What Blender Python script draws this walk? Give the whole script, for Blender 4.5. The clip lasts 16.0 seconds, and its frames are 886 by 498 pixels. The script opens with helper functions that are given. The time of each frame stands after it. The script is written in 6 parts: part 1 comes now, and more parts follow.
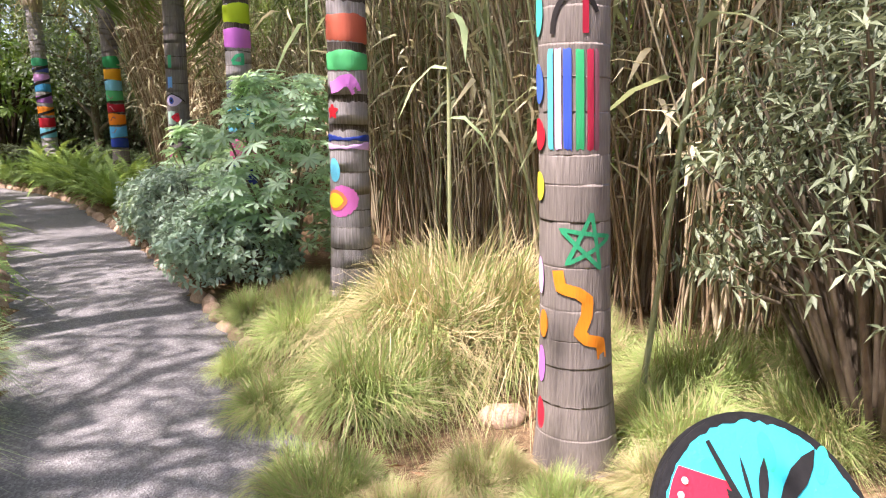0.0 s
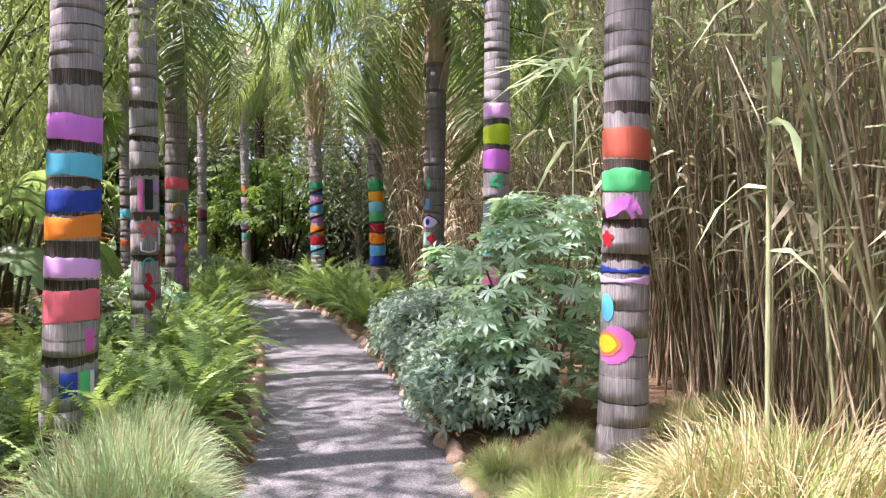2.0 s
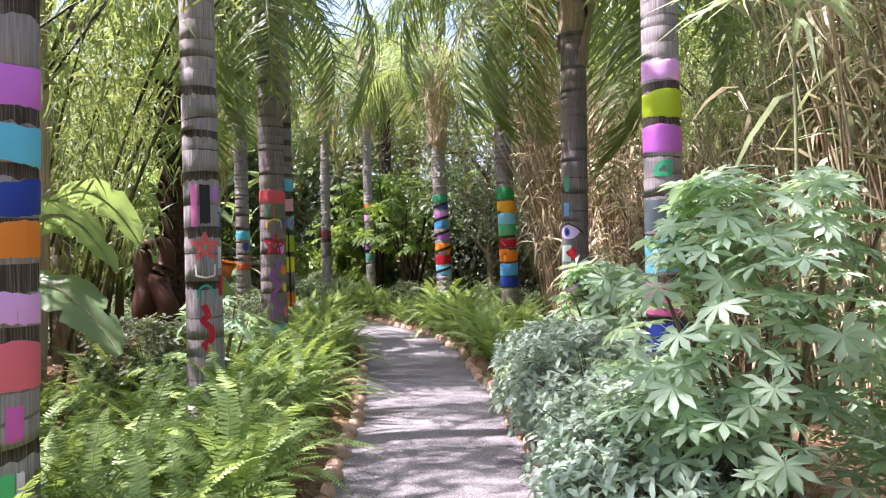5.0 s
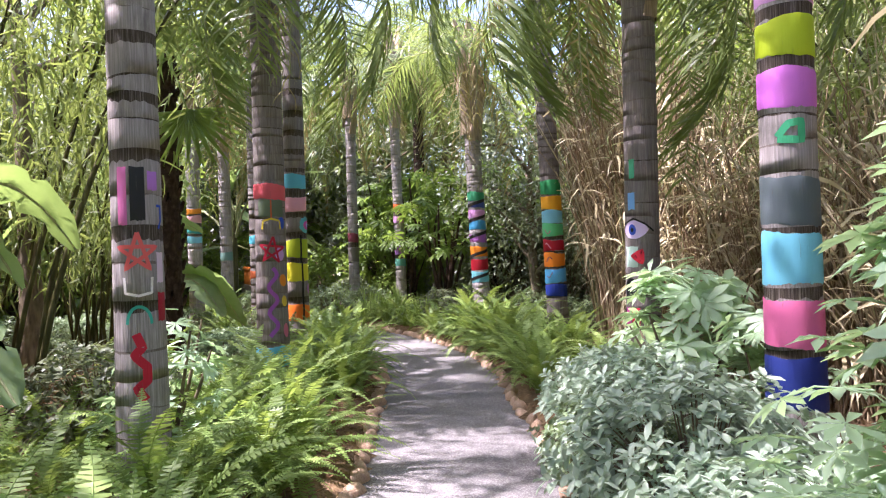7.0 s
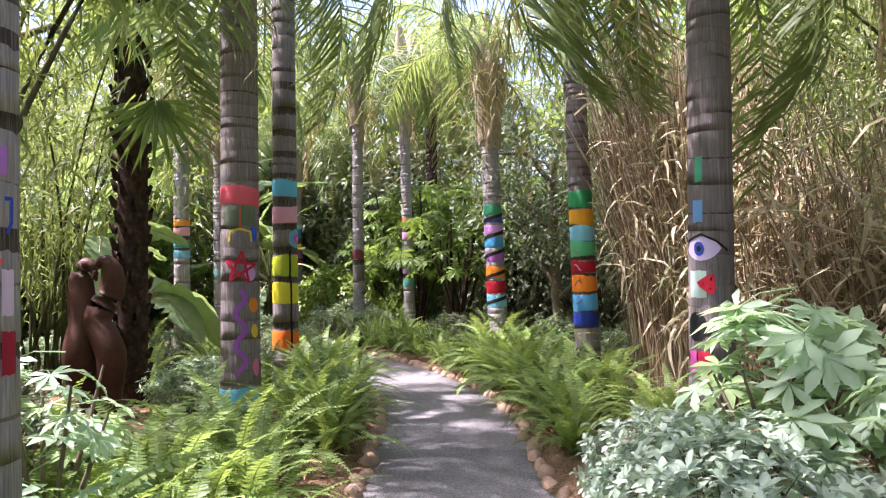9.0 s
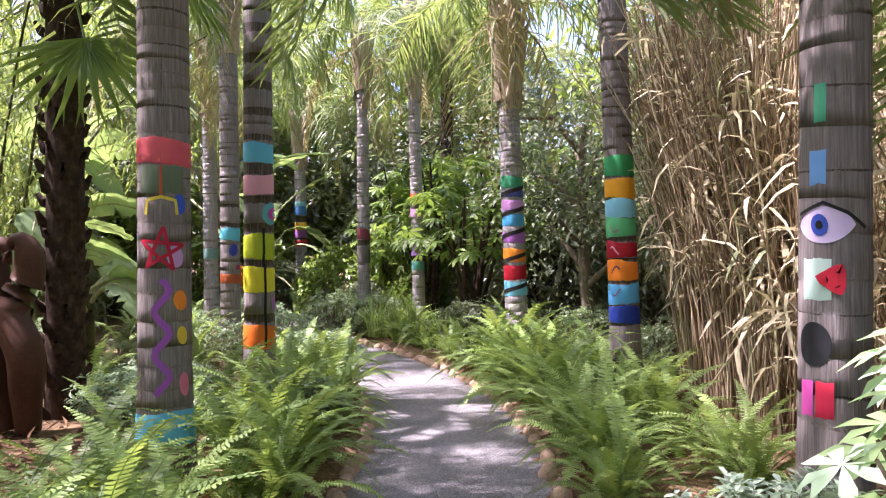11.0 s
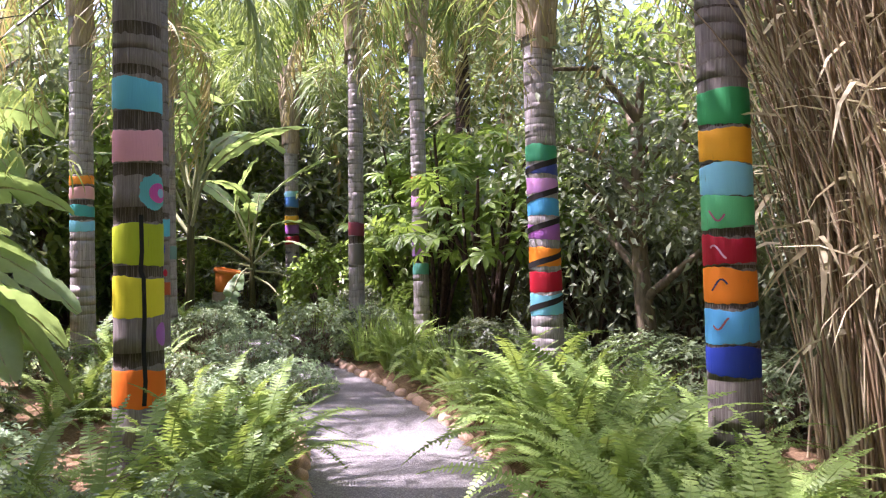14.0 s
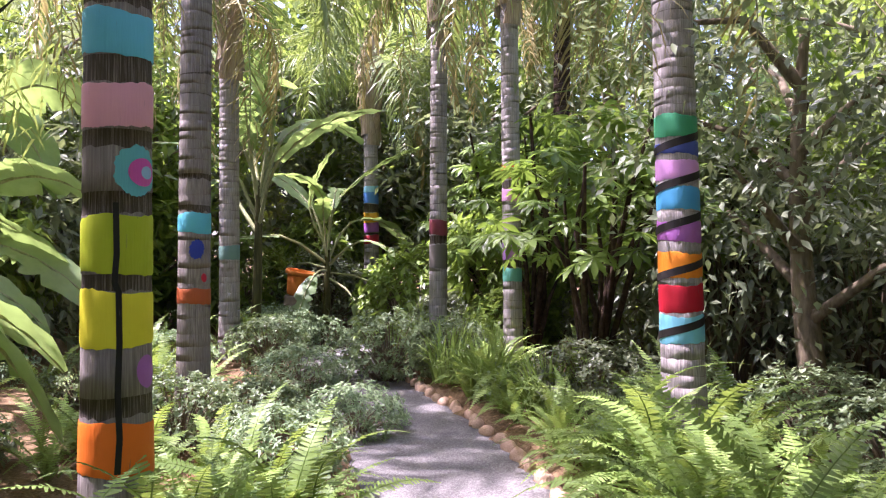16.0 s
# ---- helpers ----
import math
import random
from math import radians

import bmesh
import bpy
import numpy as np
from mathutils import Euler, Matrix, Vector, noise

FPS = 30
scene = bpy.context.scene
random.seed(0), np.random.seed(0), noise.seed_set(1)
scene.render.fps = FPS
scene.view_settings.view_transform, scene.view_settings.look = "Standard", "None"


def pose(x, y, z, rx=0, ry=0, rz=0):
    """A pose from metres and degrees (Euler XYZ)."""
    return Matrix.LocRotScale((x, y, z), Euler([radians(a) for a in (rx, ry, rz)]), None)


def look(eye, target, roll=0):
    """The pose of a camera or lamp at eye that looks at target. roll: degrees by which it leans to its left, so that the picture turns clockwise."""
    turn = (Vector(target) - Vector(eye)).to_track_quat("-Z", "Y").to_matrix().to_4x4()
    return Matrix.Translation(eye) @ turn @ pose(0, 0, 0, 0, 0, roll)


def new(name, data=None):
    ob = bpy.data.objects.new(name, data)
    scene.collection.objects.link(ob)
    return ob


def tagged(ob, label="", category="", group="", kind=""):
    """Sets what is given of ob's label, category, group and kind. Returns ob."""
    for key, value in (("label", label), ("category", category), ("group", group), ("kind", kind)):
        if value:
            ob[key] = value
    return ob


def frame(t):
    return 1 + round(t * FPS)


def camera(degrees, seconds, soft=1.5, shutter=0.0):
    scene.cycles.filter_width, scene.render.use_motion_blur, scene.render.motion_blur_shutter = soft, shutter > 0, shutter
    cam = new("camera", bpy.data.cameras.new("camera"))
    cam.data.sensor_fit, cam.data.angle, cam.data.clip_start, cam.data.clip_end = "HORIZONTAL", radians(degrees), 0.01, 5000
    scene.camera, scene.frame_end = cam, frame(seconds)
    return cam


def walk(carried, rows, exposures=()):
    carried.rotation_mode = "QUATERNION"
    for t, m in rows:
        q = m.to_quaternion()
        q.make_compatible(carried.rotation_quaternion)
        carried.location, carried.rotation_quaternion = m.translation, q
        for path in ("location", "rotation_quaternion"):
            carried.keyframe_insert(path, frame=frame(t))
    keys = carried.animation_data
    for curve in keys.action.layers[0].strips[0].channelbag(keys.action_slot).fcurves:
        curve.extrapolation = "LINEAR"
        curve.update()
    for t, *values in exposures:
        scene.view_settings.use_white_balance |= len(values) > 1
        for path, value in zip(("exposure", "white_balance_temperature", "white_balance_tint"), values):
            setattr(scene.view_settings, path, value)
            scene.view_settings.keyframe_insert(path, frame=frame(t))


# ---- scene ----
cam = camera(61.99, 16.0, 1.2)
EXPOSURES = [(0.0, 1.5, 6150, 26), (2.5, 1.7, 5800, 32), (8.0, 1.9, 5850, 34), (12.5, 2.06, 5850, 40), (16.0, 2.02, 5800, 41)]
# seconds, x, y, z, yaw, pitch, lean to the left
ROWS = [
    (0.0, -0.012, 0.037, 1.407, -0.34, -10.55, -0.1),
    (0.5, -0.1, 0.157, 1.427, 4.43, -7.22, 0.18),
    (1.0, -0.179, 0.309, 1.449, 9.15, -4.72, 0.22),
    (1.5, -0.215, 0.539, 1.454, 13.65, -2.91, 0.33),
    (2.0, -0.289, 0.77, 1.455, 18.19, -1.51, 0.3),
    (2.5, -0.413, 1.007, 1.469, 22.16, -0.54, 0.23),
    (3.0, -0.486, 1.288, 1.457, 24.91, 0.08, 0.16),
    (3.5, -0.56, 1.566, 1.448, 26.38, 0.27, -0.17),
    (6.0, -1.235, 3.262, 1.381, 30.88, -0.13, -1.45),
    (6.5, -1.419, 3.609, 1.394, 31.84, -0.02, -1.53),
    (7.0, -1.601, 3.959, 1.4, 32.19, 0.43, -1.73),
    (7.5, -1.798, 4.285, 1.418, 32.39, 0.97, -1.98),
    (8.0, -2.001, 4.598, 1.435, 32.46, 1.52, -1.88),
    (8.5, -2.135, 4.906, 1.438, 32.87, 1.99, -1.42),
    (9.0, -2.301, 5.156, 1.422, 33.34, 1.92, -0.82),
    (9.5, -2.478, 5.441, 1.442, 33.98, 1.47, -0.39),
    (10.0, -2.629, 5.761, 1.448, 34.72, 0.87, -0.19),
    (12.5, -3.723, 7.796, 1.451, 35.34, 0.24, -0.73),
    (13.0, -3.944, 8.167, 1.437, 35.42, 0.15, -0.87),
    (13.5, -4.17, 8.565, 1.458, 36.1, 0.08, -0.92),
    (14.0, -4.395, 8.94, 1.48, 37.38, 0.25, -0.46),
    (14.5, -4.677, 9.267, 1.493, 38.83, 0.51, -0.2),
    (15.0, -4.88, 9.574, 1.493, 40.52, 0.57, 0.22),
    (15.5, -5.087, 9.831, 1.495, 42.52, 0.5, 0.23),
    (16.0, -5.354, 10.1, 1.512, 44.41, 0.26, 0.15),
]


def eye_pose(x, y, z, yaw, pitch, lean):
    a, b = radians(yaw), radians(pitch)
    return look((x, y, z), (x - math.sin(a) * math.cos(b), y + math.cos(a) * math.cos(b), z + math.sin(b)), lean)


walk(cam, [(t, eye_pose(*r)) for t, *r in ROWS], EXPOSURES)
# ---------------------------------------------------------------- light
SUN_EL, SUN_AZ = 62.0, 125.0  # degrees; azimuth turns from +y towards -x
world = bpy.data.worlds.new("sky")
scene.world = world
world.use_nodes = True
wn = world.node_tree.nodes
sky = wn.new("ShaderNodeTexSky")
sky.sky_type, sky.sun_disc = "NISHITA", False
sky.sun_elevation, sky.sun_rotation = radians(SUN_EL), radians(-SUN_AZ)
sky.air_density, sky.dust_density = 1.0, 3.0
wn["Background"].inputs[1].default_value = 0.15
world.node_tree.links.new(sky.outputs[0], wn["Background"].inputs[0])
sun = new("sun", bpy.data.lights.new("sun", "SUN"))
sun.data.energy, sun.data.angle, sun.data.color = 5.0, radians(0.9), (1.0, 0.94, 0.84)
sx, sy, sz = -math.sin(radians(SUN_AZ)) * math.cos(radians(SUN_EL)), math.cos(radians(SUN_AZ)) * math.cos(radians(SUN_EL)), math.sin(radians(SUN_EL))
sun.matrix_world = look((sx * 30 - 5, sy * 30 + 8, sz * 30), (-5, 8, 0))

# ---------------------------------------------------------------- materials


def lin(h):
    c = [int(h[i:i + 2], 16) / 255 for i in (0, 2, 4)]
    return tuple(v / 12.92 if v <= 0.04045 else ((v + 0.055) / 1.055) ** 2.4 for v in c) + (1,)


def shade(c, k):
    return (c[0] * k, c[1] * k, c[2] * k, 1)


class Mat:
    """A small builder round one node material."""

    def __init__(self, name):
        self.m = bpy.data.materials.new(name)
        self.m.use_nodes = True
        self.t = self.m.node_tree
        self.b = self.t.nodes["Principled BSDF"]
        self.out = self.t.nodes["Material Output"]

    def n(self, kind, **kw):
        node = self.t.nodes.new("ShaderNode" + kind)
        for k, v in kw.items():
            node.inputs[k.replace("_", " ")].default_value = v
        return node

    def l(self, a, b):
        self.t.links.new(a, b)

    def noise(self, scale, detail=4, stretch=(1, 1, 1), rough=0.6):
        co, mp, no = self.n("TexCoord"), self.n("Mapping"), self.n("TexNoise", Scale=scale, Detail=detail, Roughness=rough)
        mp.inputs["Scale"].default_value = stretch
        self.l(co.outputs["Object"], mp.inputs[0])
        self.l(mp.outputs[0], no.inputs["Vector"])
        return no.outputs["Fac"]

    def ramp(self, fac, *stops):
        r = self.n("ValToRGB")
        el = r.color_ramp.elements
        while len(el) < len(stops):
            el.new(0.5)
        for e, (p, c) in zip(el, stops):
            e.position, e.color = p, c
        self.l(fac, r.inputs[0])
        return r.outputs[0]

    def mix(self, fac, a, b, how="MIX"):
        x = self.t.nodes.new("ShaderNodeMix")
        x.data_type, x.blend_type = "RGBA", how
        for sock, v in ((x.inputs[0], fac), (x.inputs[6], a), (x.inputs[7], b)):
            if hasattr(v, "links"):
                self.l(v, sock)
            else:
                sock.default_value = v
        return x.outputs[2]

    def bump(self, height, strength=0.3, dist=0.01):
        bp = self.n("Bump", Strength=strength, Distance=dist)
        self.l(height, bp.inputs["Height"])
        self.l(bp.outputs[0], self.b.inputs["Normal"])
        return bp.outputs[0]

    def done(self, col, rough=0.6, spec=0.4):
        if hasattr(col, "links"):
            self.l(col, self.b.inputs["Base Color"])
        else:
            self.b.inputs["Base Color"].default_value = col
        self.b.inputs["Roughness"].default_value = rough
        self.b.inputs["Specular IOR Level"].default_value = spec
        return self.m


def leaf_mat(name, dark, light, through_col, rough=0.45, amount=0.35, island=True, spec=0.4):
    """Leaf: varied green, part of the light passes through."""
    k = Mat(name)
    rnd = k.n("NewGeometry").outputs["Random Per Island"] if island else k.n("ObjectInfo").outputs["Random"]
    obj = k.n("ObjectInfo").outputs["Random"]
    base = k.ramp(rnd, (0.0, dark), (0.85, light), (1.0, shade(light, 1.25)))
    patch = k.noise(9, 3)
    base = k.mix(0.35, base, k.ramp(patch, (0.3, dark), (0.7, light)))
    hue = k.n("HueSaturation")
    mul = k.n("MapRange")
    k.l(obj, mul.inputs[0])
    mul.inputs["To Min"].default_value, mul.inputs["To Max"].default_value = 0.8, 1.2
    k.l(mul.outputs[0], hue.inputs["Value"])
    k.l(base, hue.inputs["Color"])
    k.bump(k.noise(120, 2), 0.15, 0.002)
    k.done(hue.outputs[0], rough, spec)
    tr = k.n("BsdfTranslucent")
    tint = k.mix(0.7, hue.outputs[0], through_col)
    k.l(tint, tr.inputs[0])
    ms = k.n("MixShader", Fac=amount)
    k.l(k.b.outputs[0], ms.inputs[1])
    k.l(tr.outputs[0], ms.inputs[2])
    k.l(ms.outputs[0], k.out.inputs[0])
    return k.m


def bark_mat(name, a, b, c, stretch=(30, 30, 3), rough=0.85):
    k = Mat(name)
    f = k.noise(2.2, 6, stretch)
    g = k.noise(1.3, 4)
    h = k.noise(14, 4, (1, 1, 0.35))
    col = k.ramp(f, (0.25, a), (0.5, b), (0.78, c))
    col = k.mix(k.ramp(g, (0.35, (0, 0, 0, 1)), (0.7, (0.55, 0.55, 0.55, 1))), col, b)
    col = k.mix(k.ramp(h, (0.58, (0, 0, 0, 1)), (0.75, (0.5, 0.5, 0.5, 1))), col, shade(a, 0.7))
    k.bump(f, 0.6, 0.012)
    return k.done(col, rough, 0.2)


def paint_mat(name, col):
    """Wall paint on fibrous bark: the grain shows, the paint is worn in streaks."""
    k = Mat(name)
    f = k.noise(2.2, 6, (34, 34, 3))
    g = k.noise(7, 4)
    c = k.mix(k.ramp(g, (0.3, (0, 0, 0, 1)), (0.8, (0.35, 0.35, 0.35, 1))), col, shade(col, 0.72))
    c = k.mix(k.ramp(f, (0.66, (0, 0, 0, 1)), (0.74, (0.7, 0.7, 0.7, 1))), c, lin("6a6058"))
    k.bump(f, 0.5, 0.006)
    return k.done(c, 0.62, 0.3)


def plain_mat(name, a, b, scale=6, rough=0.8, bump=0.3, dist=0.01, fine=60, spec=0.25):
    k = Mat(name)
    f, g = k.noise(scale, 6), k.noise(fine, 3)
    col = k.mix(0.4, k.ramp(f, (0.3, a), (0.7, b)), k.ramp(g, (0.3, a), (0.7, b)))
    k.bump(g, bump, dist)
    return k.done(col, rough, spec)


TRUNK = bark_mat("palm_bark", lin("6a625f"), lin("9a9290"), lin("c8c1be"), (52, 52, 1.6))
FIBRE = bark_mat("palm_fibre", lin("2a2420"), lin("4f453e"), lin("a89e94"), (80, 80, 1.2))
# the same palm bark in darker tones
TRUNK_DARK = bark_mat("darker_palm_bark", lin("544c48"), lin("807774"), lin("aaa19c"), (52, 52, 1.6))
TRUNK_SMOOTH = bark_mat("smooth_palm_bark", lin("655c56"), lin("81776f"), lin("9c928a"), (64, 64, 3.2))
SCAR = bark_mat("leaf_scar", lin("5a5049"), lin("7a7069"), lin("9c928a"), (60, 60, 2))
BOOT = bark_mat("old_leaf_sheath", lin("6a5a48"), lin("a39079"), lin("cdbda5"), (34, 34, 1.5))
DARKBARK = bark_mat("dark_bark", lin("241a14"), lin("3f3027"), lin("6b5848"), (8, 8, 6))
LIMB = bark_mat("limb_bark", lin("4d4338"), lin("766957"), lin("93866f"), (12, 12, 3))
PALM_LEAF = leaf_mat("palm_leaflets", lin("56693a"), lin("8b9b60"), lin("a4b456"), 0.42, 0.4)
PALM_DRY = leaf_mat("dry_palm_leaflets", lin("7d7048"), lin("b0a16c"), lin("c0b070"), 0.6, 0.3)
FERN = leaf_mat("fern_green", lin("536d36"), lin("88a056"), lin("b9cf58"), 0.5, 0.36, island=False)
# lit copy of the fern green: sunlight is put into the colour
FERN_SUNLIT = leaf_mat("fern_sunlit_green", lin("76904c"), lin("acc276"), lin("bcd662"), 0.5, 0.36, island=False)
PITT = leaf_mat("grey_green_leaf", lin("8fa88c"), lin("cddcc6"), lin("bcd0a8"), 0.5, 0.22)
PITT_DARK = leaf_mat("dark_green_leaf", lin("566848"), lin("94a480"), lin("a2b568"), 0.42, 0.28)
PALMATE = leaf_mat("palmate_leaf", lin("90ae8a"), lin("c8dec0"), lin("bcd886"), 0.42, 0.45, island=False)
SHRUB = leaf_mat("shrub_leaf", lin("4c6430"), lin("86994c"), lin("a6bf4c"), 0.4, 0.4)
SHRUB_DARK = leaf_mat("deep_green_leaf", lin("4f5846"), lin("8b9379"), lin("9aa862"), 0.4, 0.28)
PALMATE_DARK = leaf_mat("deep_palmate_leaf", lin("445e2c"), lin("788f45"), lin("98b444"), 0.4, 0.42, island=False)
PITT_MID = leaf_mat("mid_green_leaf", lin("667f58"), lin("a0b48c"), lin("a8be84"), 0.45, 0.25)
FAR_LEAF = leaf_mat("sunlit_leaf", lin("465a2d"), lin("748a48"), lin("98ab4a"), 0.5, 0.48)
OLIVE = leaf_mat("olive_leaf", lin("525b42"), lin("838a6c"), lin("8f976c"), 0.5, 0.25)
BANANA = leaf_mat("banana_leaf", lin("56744a"), lin("98ae7c"), lin("aec862"), 0.35, 0.4, island=False, spec=0.5)
BAMBOO_LEAF = leaf_mat("bamboo_leaf", lin("5a6a38"), lin("89965a"), lin("aab858"), 0.5, 0.42)
REED_LEAF = leaf_mat("reed_leaf", lin("76815a"), lin("b4ba90"), lin("bcc282"), 0.5, 0.35)
REED_DRY = leaf_mat("dry_reed_leaf", lin("9a8d6a"), lin("d0c6a4"), lin("cfc498"), 0.65, 0.3)
GRASS_GREEN = leaf_mat("tussock_green", lin("6f8446"), lin("aebb74"), lin("bccb74"), 0.5, 0.35)
GRASS_LIME = leaf_mat("tussock_lime", lin("9cb47c"), lin("d2e2b0"), lin("d8e8aa"), 0.5, 0.45)
GRASS_DRY = leaf_mat("tussock_straw", lin("a4926a"), lin("c9b98e"), lin("c8b888"), 0.6, 0.3)
CANE = bark_mat("cane_dry", lin("8f8066"), lin("bbab8c"), lin("dccfb2"), (20, 20, 1.5), 0.6)
CANE_BROWN = bark_mat("cane_brown", lin("675642"), lin("907a60"), lin("b7a080"), (20, 20, 1.5), 0.65)
CANE_GREEN = bark_mat("cane_green", lin("6c7350"), lin("9a9c72"), lin("bab793"), (20, 20, 1.5), 0.5)
CULM = bark_mat("bamboo_culm", lin("2e2c1c"), lin("4c4a2c"), lin("77724a"), (12, 12, 1), 0.5)
STONE = bark_mat("kerb_stone", lin("8f7561"), lin("bb9d86"), lin("d4bba4"), (3, 3, 3), 0.9)
TERRA = plain_mat("terracotta", lin("c4651f"), lin("e0873a"), 5, 0.75, 0.2)
BRONZE = plain_mat("brown_bronze", lin("3c261c"), lin("5e3f30"), 4, 0.6, 0.1)
LITTER = leaf_mat("leaf_litter", lin("6d4833"), lin("b48a68"), lin("a98a5c"), 0.8, 0.1)
WOOD = plain_mat("grey_wood", lin("5f5348"), lin("8b7d6c"), 5, 0.85)
BLACK = plain_mat("black_paint", lin("181818"), lin("2a2828"), 8, 0.6)
WHITE = plain_mat("white_paint", lin("dcd8d4"), lin("f0ecea"), 8, 0.6)

PAINTS = {}


def paint(h):
    if h not in PAINTS:
        PAINTS[h] = paint_mat("paint_" + h, lin(h))
    return PAINTS[h]


def soil_mat():
    k = Mat("garden_soil")
    a, b = k.noise(1.6, 5), k.noise(45, 4)
    col = k.mix(0.5, k.ramp(a, (0.3, lin("5a4636")), (0.7, lin("86705a"))), k.ramp(b, (0.3, lin("4f3c2c")), (0.55, lin("8f7555")), (0.75, lin("c0a57e"))))
    k.bump(b, 0.8, 0.03)
    return k.done(col, 0.95, 0.1)


def gravel_mat():
    k = Mat("grey_gravel")
    vo = k.n("TexVoronoi", Scale=110.0)
    co = k.n("TexCoord")
    k.l(co.outputs["Object"], vo.inputs["Vector"])
    grain = k.ramp(vo.outputs["Color"], (0.1, lin("5c5856")), (0.5, lin("817d7c")), (0.9, lin("b1adab")))
    big = k.ramp(k.noise(1.1, 5), (0.3, lin("636060")), (0.7, lin("8d8988")))
    k.bump(vo.outputs["Distance"], 0.7, 0.012)
    return k.done(k.mix(0.5, grain, big), 0.9, 0.15)


SOIL, GRAVEL = soil_mat(), gravel_mat()


# ---------------------------------------------------------------- builders


def mk(name, V, F, mats, smooth=True, mi=None):
    """A mesh from arrays: F is one face array, or a list of them."""
    me = bpy.data.meshes.new(name)
    V = np.asarray(V, dtype=np.float32).reshape(-1, 3)
    Fs = [np.asarray(f, dtype=np.int32) for f in (F if isinstance(F, list) else [F]) if len(f)]
    loops = np.concatenate([f.ravel() for f in Fs])
    sizes = np.concatenate([np.full(len(f), f.shape[1], dtype=np.int32) for f in Fs])
    starts = np.concatenate([[0], np.cumsum(sizes)[:-1]]).astype(np.int32)
    me.vertices.add(len(V))
    me.vertices.foreach_set("co", V.ravel())
    me.loops.add(len(loops))
    me.loops.foreach_set("vertex_index", loops)
    me.polygons.add(len(sizes))
    me.polygons.foreach_set("loop_start", starts)
    me.polygons.foreach_set("use_smooth", np.full(len(sizes), smooth))
    for m in (mats if isinstance(mats, (list, tuple)) else [mats]):
        me.materials.append(m)
    if mi is not None:
        me.polygons.foreach_set("material_index", np.asarray(mi, dtype=np.int32))
    me.update(calc_edges=True)
    return me


def thing(name, m, label, category, group="", kind=""):
    ob = new(name)
    ob.empty_display_size = 0.1
    ob.matrix_basis = m
    return tagged(ob, label, category, group, kind)


def part(name, me, parent, label="", m=None):
    ob = new(name, me)
    ob.parent = parent
    if m is not None:
        ob.matrix_basis = m
    return tagged(ob, label)


def tube(P, R, seg=6, cap=True):
    """Vertices and quads of a tube along the points P with the radii R."""
    P, R = np.asarray(P, float), np.broadcast_to(np.asarray(R, float), (len(P),))
    T = np.gradient(P, axis=0)
    T /= np.linalg.norm(T, axis=1)[:, None] + 1e-9
    ref = np.where(np.abs(T[:, 2:3]) > 0.9, np.array([[1.0, 0, 0]]), np.array([[0, 0, 1.0]]))
    A = np.cross(T, ref)
    A /= np.linalg.norm(A, axis=1)[:, None] + 1e-9
    B = np.cross(T, A)
    a = np.linspace(0, 2 * np.pi, seg, endpoint=False)
    V = P[:, None] + R[:, None, None] * (np.cos(a)[None, :, None] * A[:, None] + np.sin(a)[None, :, None] * B[:, None])
    i, j = np.meshgrid(np.arange(len(P) - 1), np.arange(seg), indexing="ij")
    jn = (j + 1) % seg
    F = np.stack([i * seg + j, i * seg + jn, (i + 1) * seg + jn, (i + 1) * seg + j], -1).reshape(-1, 4)
    return V.reshape(-1, 3), F


def join(pieces):
    """Joins (V, F) pieces that have faces of one size."""
    Vs, Fs, n = [], [], 0
    for V, F in pieces:
        Vs.append(V)
        Fs.append(np.asarray(F) + n)
        n += len(V)
    return np.concatenate(Vs), np.concatenate(Fs)


LEAF_V = np.array([(0, 0, 0), (-0.5, 0.42, 0.06), (0, 0.46, -0.02), (0.5, 0.42, 0.06), (0, 1, -0.06)])
OVAL_V = np.array([(0, 0, 0), (-0.44, 0.32, 0.04), (0.44, 0.32, 0.04), (0, 0.5, -0.03), (-0.42, 0.72, 0.03), (0.42, 0.72, 0.03), (0, 1, -0.08)])
OVAL_F = np.array([(0, 3, 1), (0, 2, 3), (1, 3, 4), (2, 5, 3), (4, 3, 6), (3, 5, 6)])
LEAF_F = np.array([(0, 2, 1), (0, 3, 2), (1, 2, 4), (2, 3, 4)])
BLADE_V = np.array([(-0.5, 0, 0), (0.5, 0, 0), (-0.45, 0.4, 0.0), (0.45, 0.4, 0.0), (-0.3, 0.75, -0.08), (0.3, 0.75, -0.08), (0, 1, -0.22)])
BLADE_F = np.array([(0, 1, 3), (0, 3, 2), (2, 3, 5), (2, 5, 4), (4, 5, 6)])


